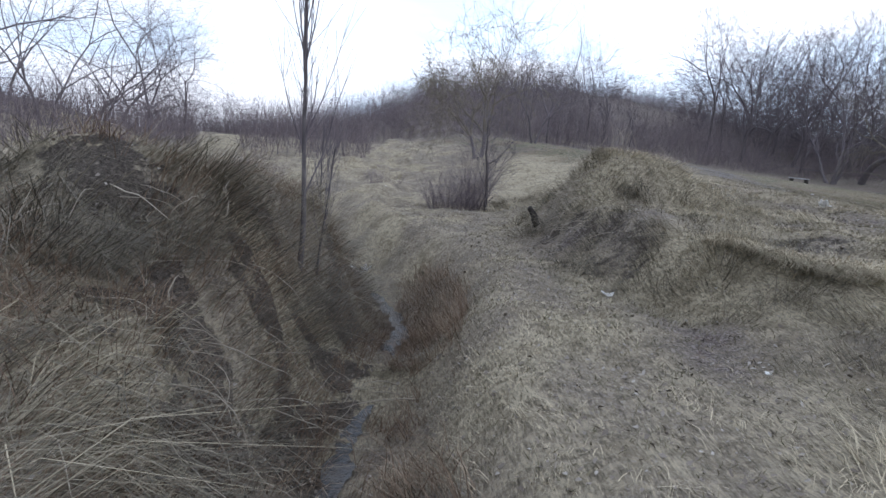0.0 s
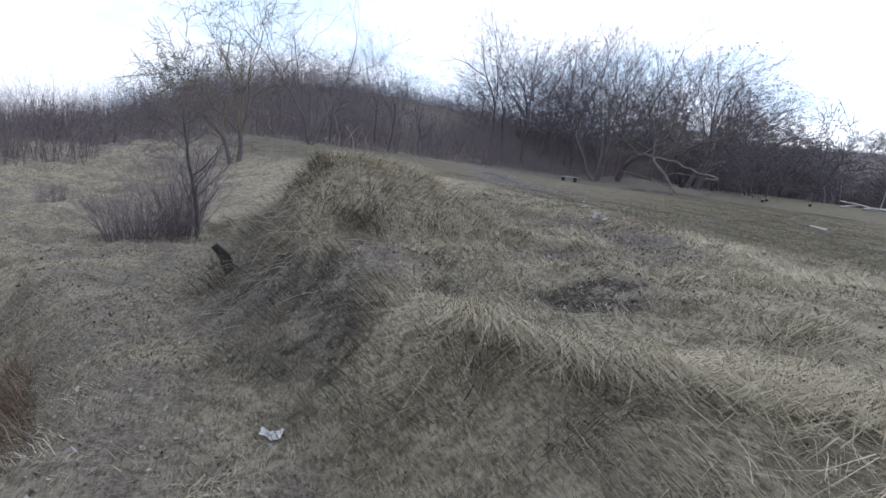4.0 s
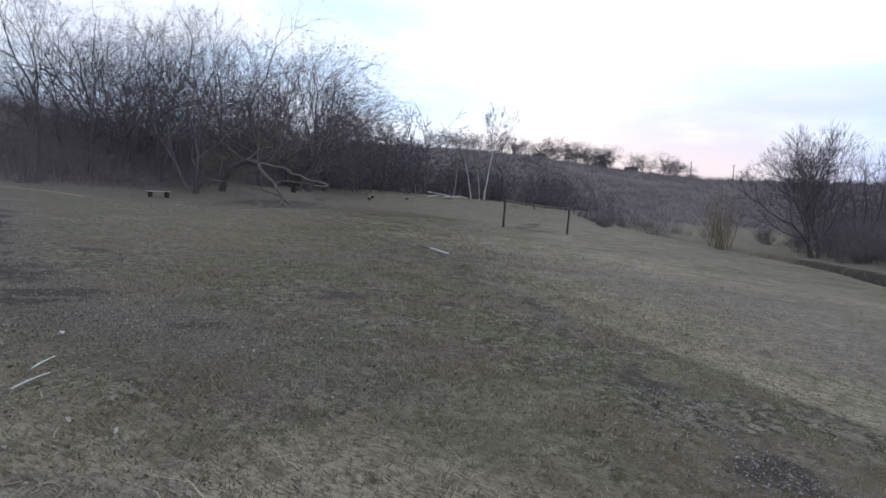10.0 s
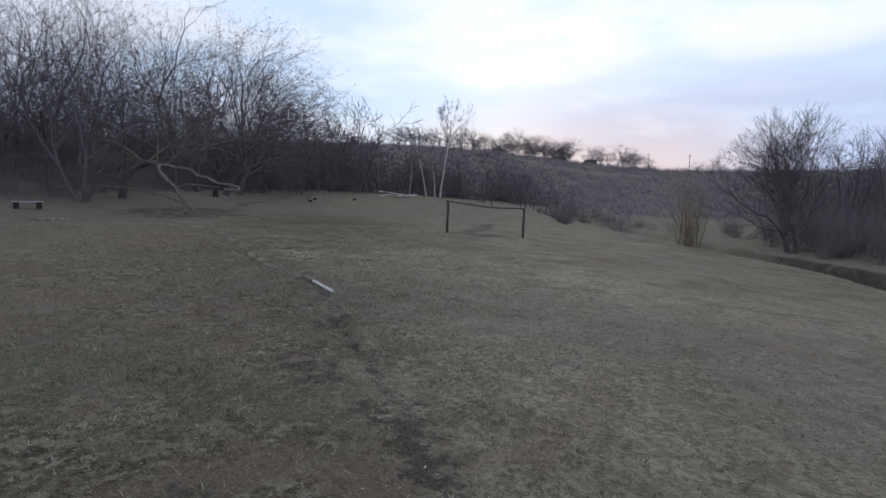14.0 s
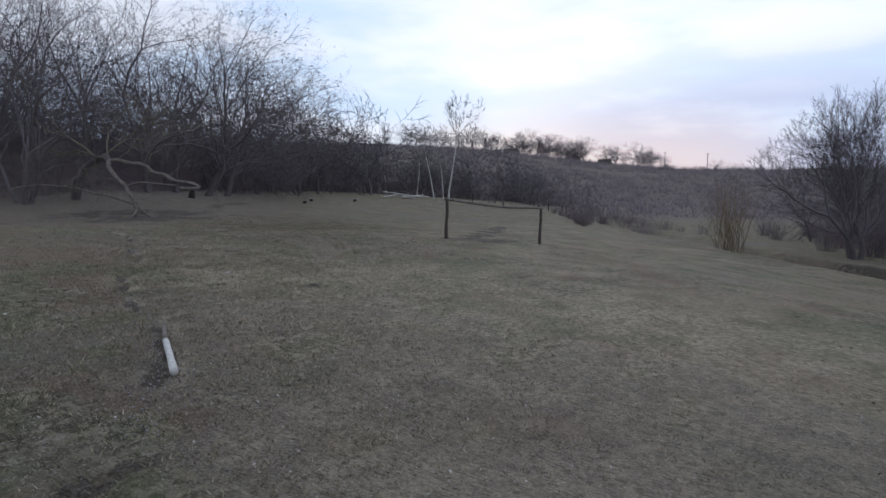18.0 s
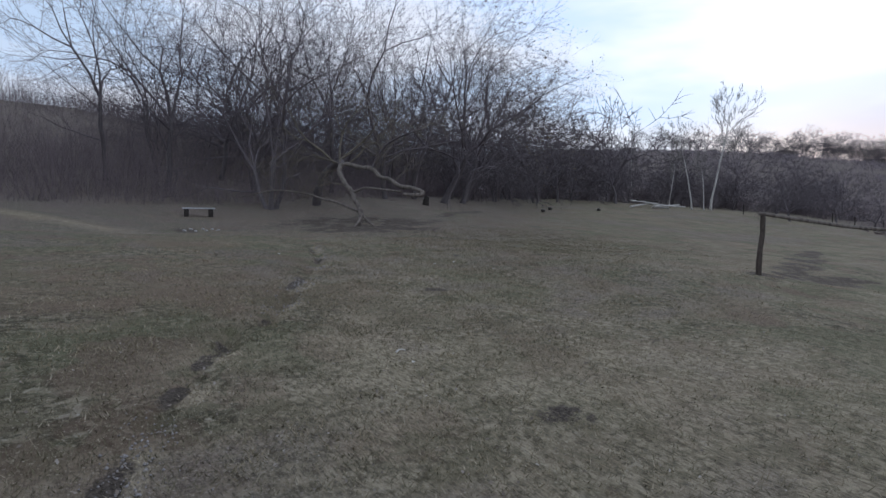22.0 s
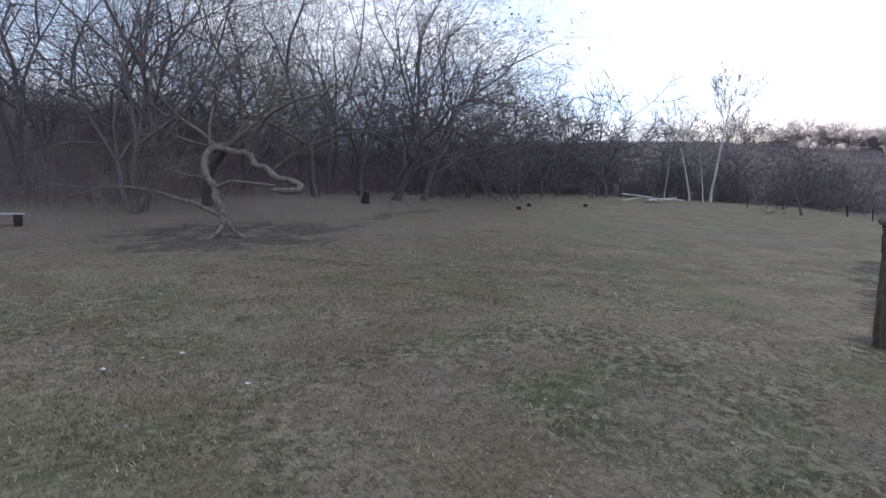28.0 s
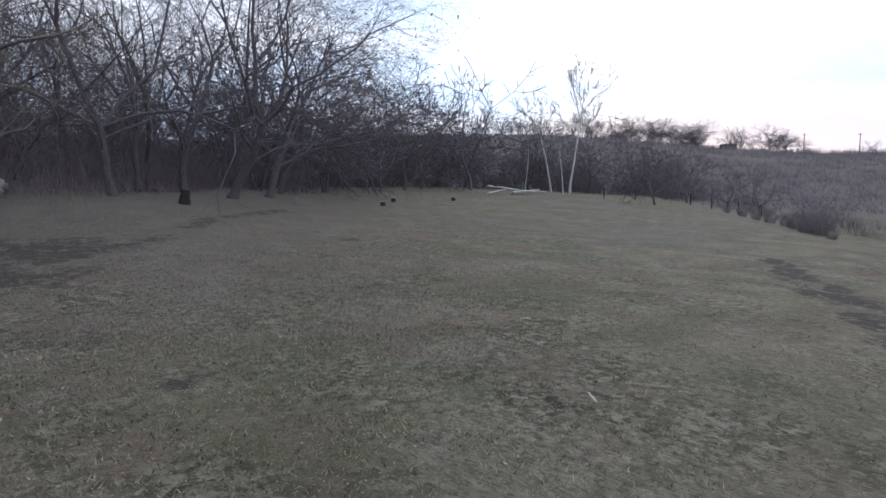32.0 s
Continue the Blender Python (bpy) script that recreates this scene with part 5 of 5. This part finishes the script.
for k in range(90):
    t = spots.random() * (len(BELT) - 1)
    j = int(t)
    (ax, ay), (bx, by) = BELT[j], BELT[j + 1]
    plant(LOWBUSH, ax + (bx - ax) * (t - j) + spots.uniform(-3, 6), ay + (by - ay) * (t - j) + spots.uniform(-4, 6), spots.uniform(1.0, 2.0), spots.uniform(0, 360))
for k in range(34):
    t = spots.random()
    az, d = radians(92.5 + 12 * t ** 0.7), spots.uniform(66, 118)
    if k % 2:
        ob = plant(FAR[k % 3], 21.3 + d * math.sin(az), 13.7 + d * math.cos(az), spots.uniform(0.3, 0.45) + 0.35 * t, 50 * k)
        tagged(ob, "small bare tree beyond the creek", "tree", "small trees beyond the creek")
    else:
        plant(WILLOW_BUSH, 21.3 + d * math.sin(az), 13.7 + d * math.cos(az), spots.uniform(0.35, 0.7) + 0.2 * t, 70 * k)



def undergrowth():
    """The countless thin stems that fill the wooded hill and the grove beyond the brook."""
    r = np.random.default_rng(19)
    x, y = r.uniform(-34, 84, 70000), r.uniform(40, 125, 70000)
    q = hill(x, y)[1]
    keep = (q > 0.5) & (q < 60) & (r.random(len(x)) < 0.42 + 0.58 * np.exp(-np.maximum(q, 0) / 9)) & (wave(x, y, 4.5, 71) > -0.6) & (np.abs(off_line(x, y, [(27, 41), (25, 45), (21.5, 48.5), (16, 51), (8, 52)])) > 1.2)
    az, d = np.radians(r.uniform(-64, -8, 5200)), r.uniform(19, 60, 5200)
    far = (np.abs(np.degrees(az) + 22.3) > 2.0) & ((d > 29) | (np.degrees(az) < -27))
    x, y = np.r_[x[keep][:27000], (d * np.sin(az))[far]], np.r_[y[keep][:27000], (d * np.cos(az))[far]]
    z, n = ground_z(x, y) - 0.1, len(x)
    tall = r.uniform(1.4, 5.0, n) * (0.80 + 0.45 * wave(x, y, 6, 72)) * np.where(x < -4, 0.8, 1) * (1 + 0.35 * step(x, 3, 8) * (1 - step(x, 15, 19)) - 0.3 * step(x, 16, 19) * (1 - step(x, 27, 31))) * (1 + (0.3 + 0.15 * step(x, 28, 38)) * step(hill(x, y)[1], 5, 13))
    p, d, rad, rows = np.stack([x, y, z], 1), np.stack([r.normal(0, 0.22, n), r.normal(0, 0.22, n), np.ones(n)], 1), r.uniform(0.010, 0.022, n), []
    for k in range(3):
        e = p + d * (tall / 3)[:, None]
        rows.append(np.concatenate([p, e, rad[:, None], rad[:, None] * (0.65 if k < 2 else 0)], 1))
        for _ in range(2):
            t = r.uniform(0.2, 1, n)[:, None]
            b = p + (e - p) * t
            w = np.stack([r.normal(0, 0.75, n), r.normal(0, 0.75, n), r.uniform(0.1, 0.9, n)], 1)
            rows.append(np.concatenate([b, b + w * (tall * r.uniform(0.12, 0.28, n))[:, None], rad[:, None] * 0.6, rad[:, None] * 0], 1))
        p, rad = e, rad * 0.65
        d = d + np.stack([r.normal(0, 0.25, n), r.normal(0, 0.25, n), np.zeros(n)], 1)
    return sticks("undergrowth", np.concatenate(rows), BRUSH, 1.0)


tagged(new("undergrowth", undergrowth()), "brown leafless undergrowth filling the wooded hill", "undergrowth", kind="stuff")


# far hillside: scrub in one mesh, a row of trees and poles on the crest
def far_scrub():
    r = np.random.default_rng(21)
    az, d = np.radians(r.uniform(28, 124, 7000)), 150 + 240 * r.random(7000) ** 0.8
    x, y = 12 + d * np.sin(az), 8 + d * np.cos(az)
    keep = (wave(x, y, 38, 41) + 0.4 * wave(x, y, 12, 42)) > -0.85
    x, y, d = x[keep], y[keep], d[keep]
    z, n = ground_z(x, y), len(x)
    tall = r.uniform(1.5, 4.2, n)
    rows = []
    for _ in range(11):
        dx, dy, h = r.normal(0, 0.9, n), r.normal(0, 0.9, n), tall * r.uniform(0.4, 1, n)
        ox, oy = r.normal(0, 1.5, n), r.normal(0, 1.5, n)
        rows.append(np.stack([x + ox, y + oy, z - 0.3, x + ox + dx * h * 0.6, y + oy + dy * h * 0.6, z + h, np.full(n, 0.075), np.zeros(n)], 1))
    return sticks("far_scrub", np.concatenate(rows), SCRUB, 1.0)


tagged(new("far_scrub", far_scrub()), "leafless scrub covering the far hillside", "scrub", kind="stuff")
CREST = [first(spreading_tree("crest_tree", 90 + k, 11.0, 0.25, 1, 0.22, 5, 0.05, twig=0.030, spread=(14, 40), limbs=4, flare=(15, 50), mats=(BARK, TWIG)), "tree on the far crest against the sky", "tree", "trees on the far crest") for k in range(2)]
for k, kind in enumerate(CREST):
    kind.matrix_basis = pose(395 + 3 * k, 120 - 26 * k, gz(395 + 3 * k, 120 - 26 * k))
for k in range(84):
    az = radians(spots.uniform(56, 81)) if k < 74 else radians(spots.uniform(81, 100))
    d = 400 + spots.uniform(-20, 25)
    x, y = 12 + d * math.sin(az), 8 + d * math.cos(az)
    plant(CREST[k % 2], x, y, spots.uniform(0.5, 1.3) * (1 if k < 74 else 0.45), spots.uniform(0, 360))


def build_poles():
    for az in (82.0, 85.6, 92.0):
        d = 395
        x, y = 12 + d * math.sin(radians(az)), 8 + d * math.cos(radians(az))
        z = gz(x, y)
        pole = tagged(new("utility_pole"), "distant wooden utility pole on the far crest", "pole", "utility poles on the crest")
        timber("mast", [(x, y, z - 0.5), (x, y, z + 10.5)], 0.24, 0.17, SOOT, pole, 0.02, 3, 6)
        timber("crossarm", [(x - 0.3, y + 1.1, z + 9.8), (x + 0.3, y - 1.1, z + 9.8)], 0.12, 0.12, SOOT, pole, 0.02, 2, 6)


build_poles()


def build_houses():
    """Low houses whose roofs show behind the far crest."""
    for az, d, w, h in ((67.6, 396, 8.0, 4.4), (73.6, 400, 9.5, 4.0), (76.6, 398, 7.5, 4.2)):
        x, y = 12 + d * math.sin(radians(az)), 8 + d * math.cos(radians(az))
        house = tagged(new("house"), "small far house with a dark gabled roof behind the crest", "house", "houses on the far crest")
        house.matrix_basis = pose(x, y, gz(x, y) - 3.6, 0, 0, -az + 12)
        solid("wall", box(w, 8.0, h, 0.05), DEADWOOD, house, Matrix.Translation((0, 0, h / 2 - 0.5)))
        bm = bmesh.new()
        eave, top, half, deep = h - 0.6, h + 2.6, w / 2 + 0.5, 4.6
        a = [bm.verts.new(p) for p in ((-half, -deep, eave), (half, -deep, eave), (half, deep, eave), (-half, deep, eave), (-half * 0.95, 0, top), (half * 0.95, 0, top))]
        for f in ((0, 1, 5, 4), (2, 3, 4, 5), (1, 2, 5), (3, 0, 4), (3, 2, 1, 0)):
            bm.faces.new([a[k] for k in f])
        roof = solid("roof", bm, SOOT, house)
        solid("chimney", box(0.7, 0.7, 1.8, 0.03), DEADWOOD, roof, Matrix.Translation((w * 0.2, 0.6, top + 0.2)))


build_houses()


# ---- stalks, grass and fallen leaves ----
def slope(x, y, e=0.12):
    return (level(x + e, y) - level(x - e, y)) / (2 * e), (level(x, y + e) - level(x, y - e)) / (2 * e)


def build_stalks():
    r = random.Random(14)
    for name, label, cx, cy, sx, sy, count, long in (("stalk_heap", "tangle of pale dead stalks hanging down the mound", 2.0, 9.6, 0.55, 0.7, 130, 0.85), ("stalk_heap", "tangle of dead stalks on the brook bank", -2.6, 3.8, 0.8, 1.5, 170, 1.0),
                                                     ("stalk_heap", "heap of grey broken stalks on the terrace", 6.9, 10.8, 0.55, 0.35, 60, 0.45), ("stalk_heap", "grey broken stalks along the rim of the terrace", 7.1, 9.1, 0.35, 0.8, 70, 0.4), ("stalk_heap", "dry stalks standing on the mound's crown", 3.1, 10.9, 0.6, 0.4, 14, 0.7)):
        heap = tagged(new(name), label, "stalks")
        for k in range(count):
            x, y = r.gauss(cx, sx), r.gauss(cy, sy)
            dx, dy = (float(v[0]) for v in slope(np.array([x]), np.array([y])))
            upright = long == 0.7
            p = Vector((x, y, gz(x, y) + r.uniform(0.0, 0.05)))
            d = Vector((r.gauss(0, 0.12), r.gauss(0, 0.12), 1)) if upright else Vector((-dx + r.gauss(0, 0.6), -dy + r.gauss(0, 0.6), r.uniform(-0.1, 0.35)))
            n, line = long * r.uniform(0.3, 1.0), [tuple(p)]
            for _ in range(6):
                d = (d.normalized() + Vector((r.gauss(0, 0.24), r.gauss(0, 0.24), 0 if upright else r.gauss(-0.16, 0.12)))).normalized()
                p = p + d * n / 6
                p.z = max(p.z, gz(p.x, p.y) + 0.012)
                line.append(tuple(p))
            rad = r.uniform(0.0025, 0.0075)
            part("stalk", mesh_of("stalk", *bent(line, np.linspace(rad, rad * 0.4, 7), 4, 0.0, k), STALK), heap)


def ribbons(x, y, height, width, lean, bend, r, sink=0.01):
    """Blades of two quads each. lean: rows of the way that each one tips over to."""
    n = len(x)
    z = ground_z(x, y) - sink
    a = r.uniform(0, np.pi, n)
    side = np.stack([np.cos(a), np.sin(a), 0 * a], 1) * (width / 2)[:, None]
    base = np.stack([x, y, z], 1)
    levels = []
    for t, w in ((0, 1.0), (0.5, 0.8), (1.0, 0.08)):
        out = lean * (height * bend * t ** 1.6)[:, None]
        p = base + np.concatenate([out, (height * (t - bend * 0.55 * t * t))[:, None]], 1)
        floor = ground_z(p[:, 0], p[:, 1]) + 0.006
        p[:, 2] = np.maximum(p[:, 2], floor if t else p[:, 2])
        levels += [p - side * w, p + side * w]
    verts = np.stack(levels, 1).reshape(-1, 3)
    quad = np.array([[0, 1, 3, 2], [2, 3, 5, 4]])
    return verts, (np.arange(n)[:, None, None] * 6 + quad[None]).reshape(-1, 4)


def long_grass():
    """Old grass in heavy clumps hanging over the mounds and banks."""
    r = np.random.default_rng(31)
    n = 11000
    cx, cy = r.uniform(-7, 10.5, n), r.uniform(-1, 17, n)
    gxx, gyy = slope(cx, cy, 0.2)
    steep = np.hypot(gxx, gyy)
    brook = np.abs(off_line(cx, cy, BROOK))
    west = off_line(cx, cy, BROOK) < 0
    lower = (cx < np.interp(cy, [0, 5, 9, 13], [2.1, 2.0, 1.1, 0.8])) & ~west
    leafy = cover(cx, cy)[2]
    crown = np.exp(-((cx - 3.2) / 1.4) ** 2 - ((cy - 10.6) / 1.2) ** 2)
    # a lip stands proud of the ground round it
    around = sum(level(cx + 0.45 * math.cos(a), cy + 0.45 * math.sin(a)) for a in (0, 1.57, 3.14, 4.71)) / 4
    lip = np.clip((level(cx, cy) - around) / 0.06, 0, 1) * (steep > 0.15)
    clumpy = wave(cx, cy, 0.55, 93) + 0.5 * wave(cx, cy, 0.25, 94)
    keep = (brook > 0.5) & (r.random(n) > 0.88 * step(leafy, 0.35, 0.8) * (1 - lip)) & (r.random(n) < np.where(lower, 0.36, 0.55 + 0.9 * steep)) & (r.random(n) < 1 - step(cx + 0.35 * (cy - 8), 7.0, 10.0))
    # No clumps over the painted dark hollow in the west bank.
    keep &= np.hypot((cx + 3.45) / 0.6, (cy - 4.2) / 0.32) > 0.8
    keep &= clumpy > np.where(west, -0.32, np.where(lower, -0.5, -0.35))
    cx, cy, steep, gxx, gyy, lower, crown, west, lip, clumpy = (v[keep] for v in (cx, cy, steep, gxx, gyy, lower, crown, west, lip, clumpy))
    # a mat that hangs over the terrace's edge
    m = 420
    ly = r.uniform(4.2, 6.4, m)
    lx = np.interp(ly, [4.2, 4.6, 5.3, 5.75, 6.4], [4.95, 4.75, 4.4, 3.75, 2.9]) + r.normal(0, 0.12, m) + 0.15 * wave(ly, ly, 0.8, 96)
    cx, cy, steep, gxx, gyy, clumpy = np.r_[cx, lx], np.r_[cy, ly], np.r_[steep, np.full(m, 0.35)], np.r_[gxx, np.full(m, 0.6)], np.r_[gyy, r.normal(0.6, 0.15, m)], np.r_[clumpy, np.full(m, 0.3)]
    lower, west, crown, lip = np.r_[lower, np.zeros(m, bool)], np.r_[west, np.zeros(m, bool)], np.r_[crown, np.zeros(m)], np.r_[lip, r.uniform(0.6, 1.2, m)]
    per = 22
    tight = np.repeat(np.where(west, 0.07, 0.10), per)
    x = np.repeat(cx, per) + r.normal(0, 1, len(cx) * per) * tight
    y = np.repeat(cy, per) + r.normal(0, 1, len(cx) * per) * tight
    turn = 4.0 * wave(cx, cy, 0.9, 95) + r.normal(0, 0.8, len(cx))
    a = np.repeat(turn, per) + r.normal(0, 0.42, len(x))
    down = np.stack([-np.repeat(gxx, per), -np.repeat(gyy, per)], 1) * 1.1
    lean = down + np.repeat(np.where(west, 1.25, 0.62), per)[:, None] * np.stack([np.cos(a), np.sin(a)], 1)
    lean /= np.maximum(np.linalg.norm(lean, axis=1, keepdims=True), 0.6)
    tall = np.where(lower, 0.15, (0.32 + 0.30 * np.clip(steep, 0, 1)) * (1 - 0.25 * crown)) * np.where(west, 1.5, 1.0) * (0.8 + 0.5 * np.clip(clumpy, 0, 1))
    tall = np.repeat(tall * r.uniform(0.7, 1.3, len(cx)), per) * r.uniform(0.55, 1.25, len(x))
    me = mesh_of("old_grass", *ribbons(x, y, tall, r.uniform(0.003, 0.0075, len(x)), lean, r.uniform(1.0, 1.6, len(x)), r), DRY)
    # Shade put into blade colour: faces, mound front, west bank darker; bleached lip paler.
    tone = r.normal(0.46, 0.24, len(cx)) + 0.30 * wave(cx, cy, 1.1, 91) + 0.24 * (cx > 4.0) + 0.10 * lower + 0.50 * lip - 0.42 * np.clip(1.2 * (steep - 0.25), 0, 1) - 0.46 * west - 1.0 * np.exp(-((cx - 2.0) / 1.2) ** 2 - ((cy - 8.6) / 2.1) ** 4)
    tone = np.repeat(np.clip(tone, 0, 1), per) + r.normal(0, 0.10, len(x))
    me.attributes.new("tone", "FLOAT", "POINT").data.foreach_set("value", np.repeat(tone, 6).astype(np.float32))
    return me


TRAIL = [(0, 3), (2, 7), (6, 10), (12, 11.5), (20, 15), (25, 20), (31, 26), (38, 31), (46, 38)]


def along_trail(count, spread, r, skew=1.0):
    line = np.array(TRAIL, float)
    gap = np.r_[0, np.cumsum(np.hypot(*np.diff(line, axis=0).T))]
    t = r.random(count) * gap[-1]
    off = r.normal(0, spread, (count, 2)) * skew
    return np.interp(t, gap, line[:, 0]) + off[:, 0], np.interp(t, gap, line[:, 1]) + off[:, 1]


def short_grass():
    r = np.random.default_rng(33)
    x, y = along_trail(400000, 3.2, r)
    dry, soil, leaf = cover(x, y)
    tuft = 0.55 + 0.45 * wave(x, y, 0.22, 51) + 0.25 * wave(x, y, 0.9, 52)
    keep = (r.random(len(x)) < tuft * (1 - 0.9 * soil) * (1 - 0.3 * leaf)) & (np.abs(off_line(x, y, BROOK)) > 0.7)
    x, y = x[keep], y[keep]
    return blades("meadow_grass", x, y, r, (0.02, 0.065), (0.003, 0.0075), GREEN)


def pale_tufts():
    r = np.random.default_rng(34)
    x, y = along_trail(20000, 5.0, r)
    keep = (cover(x, y)[1] < 0.4) & (wave(x, y, 1.6, 55) > -0.3) & (x > 8)
    x, y = np.repeat(x[keep], 7), np.repeat(y[keep], 7)
    return blades("pale_tufts", x + r.normal(0, 0.05, len(x)), y + r.normal(0, 0.05, len(x)), r, (0.02, 0.06), (0.004, 0.009), TUFT)


def blades(name, x, y, r, tall, wide, mat):
    n = len(x)
    z = ground_z(x, y) - 0.005
    h, a, b = r.uniform(*tall, n), r.uniform(0, 2 * np.pi, n), r.uniform(0, 2 * np.pi, n)
    w = r.uniform(*wide, n)
    p = np.stack([x, y, z], 1)
    s = np.stack([np.cos(a) * w, np.sin(a) * w, 0 * a], 1)
    tip = p + np.stack([np.cos(b) * h * 0.9, np.sin(b) * h * 0.9, h], 1)
    return mesh_of(name, np.stack([p - s, p + s, tip], 1).reshape(-1, 3), np.arange(3 * n).reshape(-1, 3), mat)


def fallen_leaves():
    r = np.random.default_rng(35)
    ax, ay = along_trail(70000, 4.6, r)
    bx, by = r.uniform(-4, 9, 30000), r.uniform(0, 15, 30000)
    ex, ey = r.uniform(14, 62, 26000), r.uniform(30, 62, 26000)
    x, y = np.r_[ax, bx, ex], np.r_[ay, by, ey]
    dry, soil, leaf = cover(x, y)
    keep = r.random(len(x)) < np.clip(0.17 + 0.75 * leaf + 0.35 * soil + 0.22 * np.maximum(0, wave(x, y, 1.3, 61)), 0, 1)
    x, y = x[keep], y[keep]
    n = len(x)
    c = np.stack([x, y, ground_z(x, y) + r.uniform(0.008, 0.03, n)], 1)
    a = r.uniform(0, 2 * np.pi, n)
    size = r.uniform(0.008, 0.022, n) * np.where(x < 8.5, r.uniform(0.9, 1.5, n), 1.0)
    u = np.stack([np.cos(a), np.sin(a), r.normal(0, 0.45, n)], 1) * size[:, None]
    v = np.stack([-np.sin(a), np.cos(a), r.normal(0, 0.45, n)], 1) * size[:, None] * r.uniform(0.45, 0.8, n)[:, None]
    up = np.array([0, 0, 1.0]) * (size * r.uniform(-0.3, 0.5, n))[:, None]
    verts = np.stack([c - u, c - v + up, c + u, c + v + up], 1).reshape(-1, 3)
    return mesh_of("fallen_leaves", verts, np.arange(4 * n).reshape(-1, 4), LEAF)


def brambles():
    """Rust-brown dead stems matted on the brook's banks."""
    r = np.random.default_rng(37)
    n = 27000
    y = r.uniform(0.5, 9.5, n)
    x = np.interp(y, [p[1] for p in BROOK], [p[0] for p in BROOK]) + np.where(r.random(n) < 0.7, -r.uniform(0.12, 2.9, n), r.uniform(0.12, 1.0, n))
    keep = wave(x, y, 0.7, 97) + 0.6 * wave(x, y, 0.22, 98) > -0.1
    x, y = x[keep], y[keep]
    n = len(x)
    gxx, gyy = slope(x, y)
    way = 3.0 * wave(x, y, 0.8, 99)
    lean = np.stack([-gxx, -gyy], 1) * 0.9 + np.stack([np.cos(way), np.sin(way)], 1) * 0.5 + r.normal(0, 0.75, (n, 2))
    lean /= np.maximum(np.linalg.norm(lean, axis=1, keepdims=True), 0.6)
    return mesh_of("dead_stems", *ribbons(x, y, r.uniform(0.12, 0.55, n), r.uniform(0.003, 0.009, n), lean, r.uniform(0.4, 1.3, n), r), RED)


def rut_stones():
    """Pebbles and crumbs washed bare in the rut and along the tracks."""
    r = np.random.default_rng(39)
    xs, ys = [], []
    for line, count, wide in ((DITCH, 4200, 0.16), (TRACK, 5200, 0.55), (LOWER_TRACK, 2600, 0.32)):
        line = np.array(line, float)
        gap = np.r_[0, np.cumsum(np.hypot(*np.diff(line, axis=0).T))]
        t = r.random(count) * gap[-1]
        xs.append(np.interp(t, gap, line[:, 0]) + r.normal(0, wide, count)), ys.append(np.interp(t, gap, line[:, 1]) + r.normal(0, wide, count))
    x, y = np.concatenate(xs), np.concatenate(ys)
    keep = wave(x, y, 0.9, 81) > -0.1
    x, y = x[keep], y[keep]
    n = len(x)
    size = r.uniform(0.005, 0.018, n) * r.uniform(0.5, 1.2, n)
    c = np.stack([x, y, ground_z(x, y) + size * 0.3], 1)
    dirs = np.array([[1, 0, 0], [0, 1, 0], [-1, 0, 0], [0, -1, 0], [0, 0, 1], [0, 0, -1]], float)
    verts = (c[:, None] + dirs[None] * (size[:, None, None] * r.uniform(0.6, 1.3, (n, 6, 1)))).reshape(-1, 3)
    f = np.array([[0, 1, 4], [1, 2, 4], [2, 3, 4], [3, 0, 4], [1, 0, 5], [2, 1, 5], [3, 2, 5], [0, 3, 5]])
    return mesh_of("rut_stones", verts, (np.arange(n)[:, None, None] * 6 + f[None]).reshape(-1, 3), PEBBLE)


build_stalks()
tagged(new("rut_stones", rut_stones()), "grey pebbles and crumbs in the rut and tracks", "stones", kind="stuff")
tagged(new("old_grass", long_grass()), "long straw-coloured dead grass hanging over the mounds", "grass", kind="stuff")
tagged(new("dead_stems", brambles()), "matted rust-brown dead stems on the brook banks", "grass", kind="stuff")
tagged(new("meadow_grass", short_grass()), "short dull winter grass on the meadow", "grass", kind="stuff")
tagged(new("pale_tufts", pale_tufts()), "pale dry tufts scattered in the meadow grass", "grass", kind="stuff")
tagged(new("fallen_leaves", fallen_leaves()), "grey-brown fallen leaves scattered over the ground", "leaves", kind="stuff")
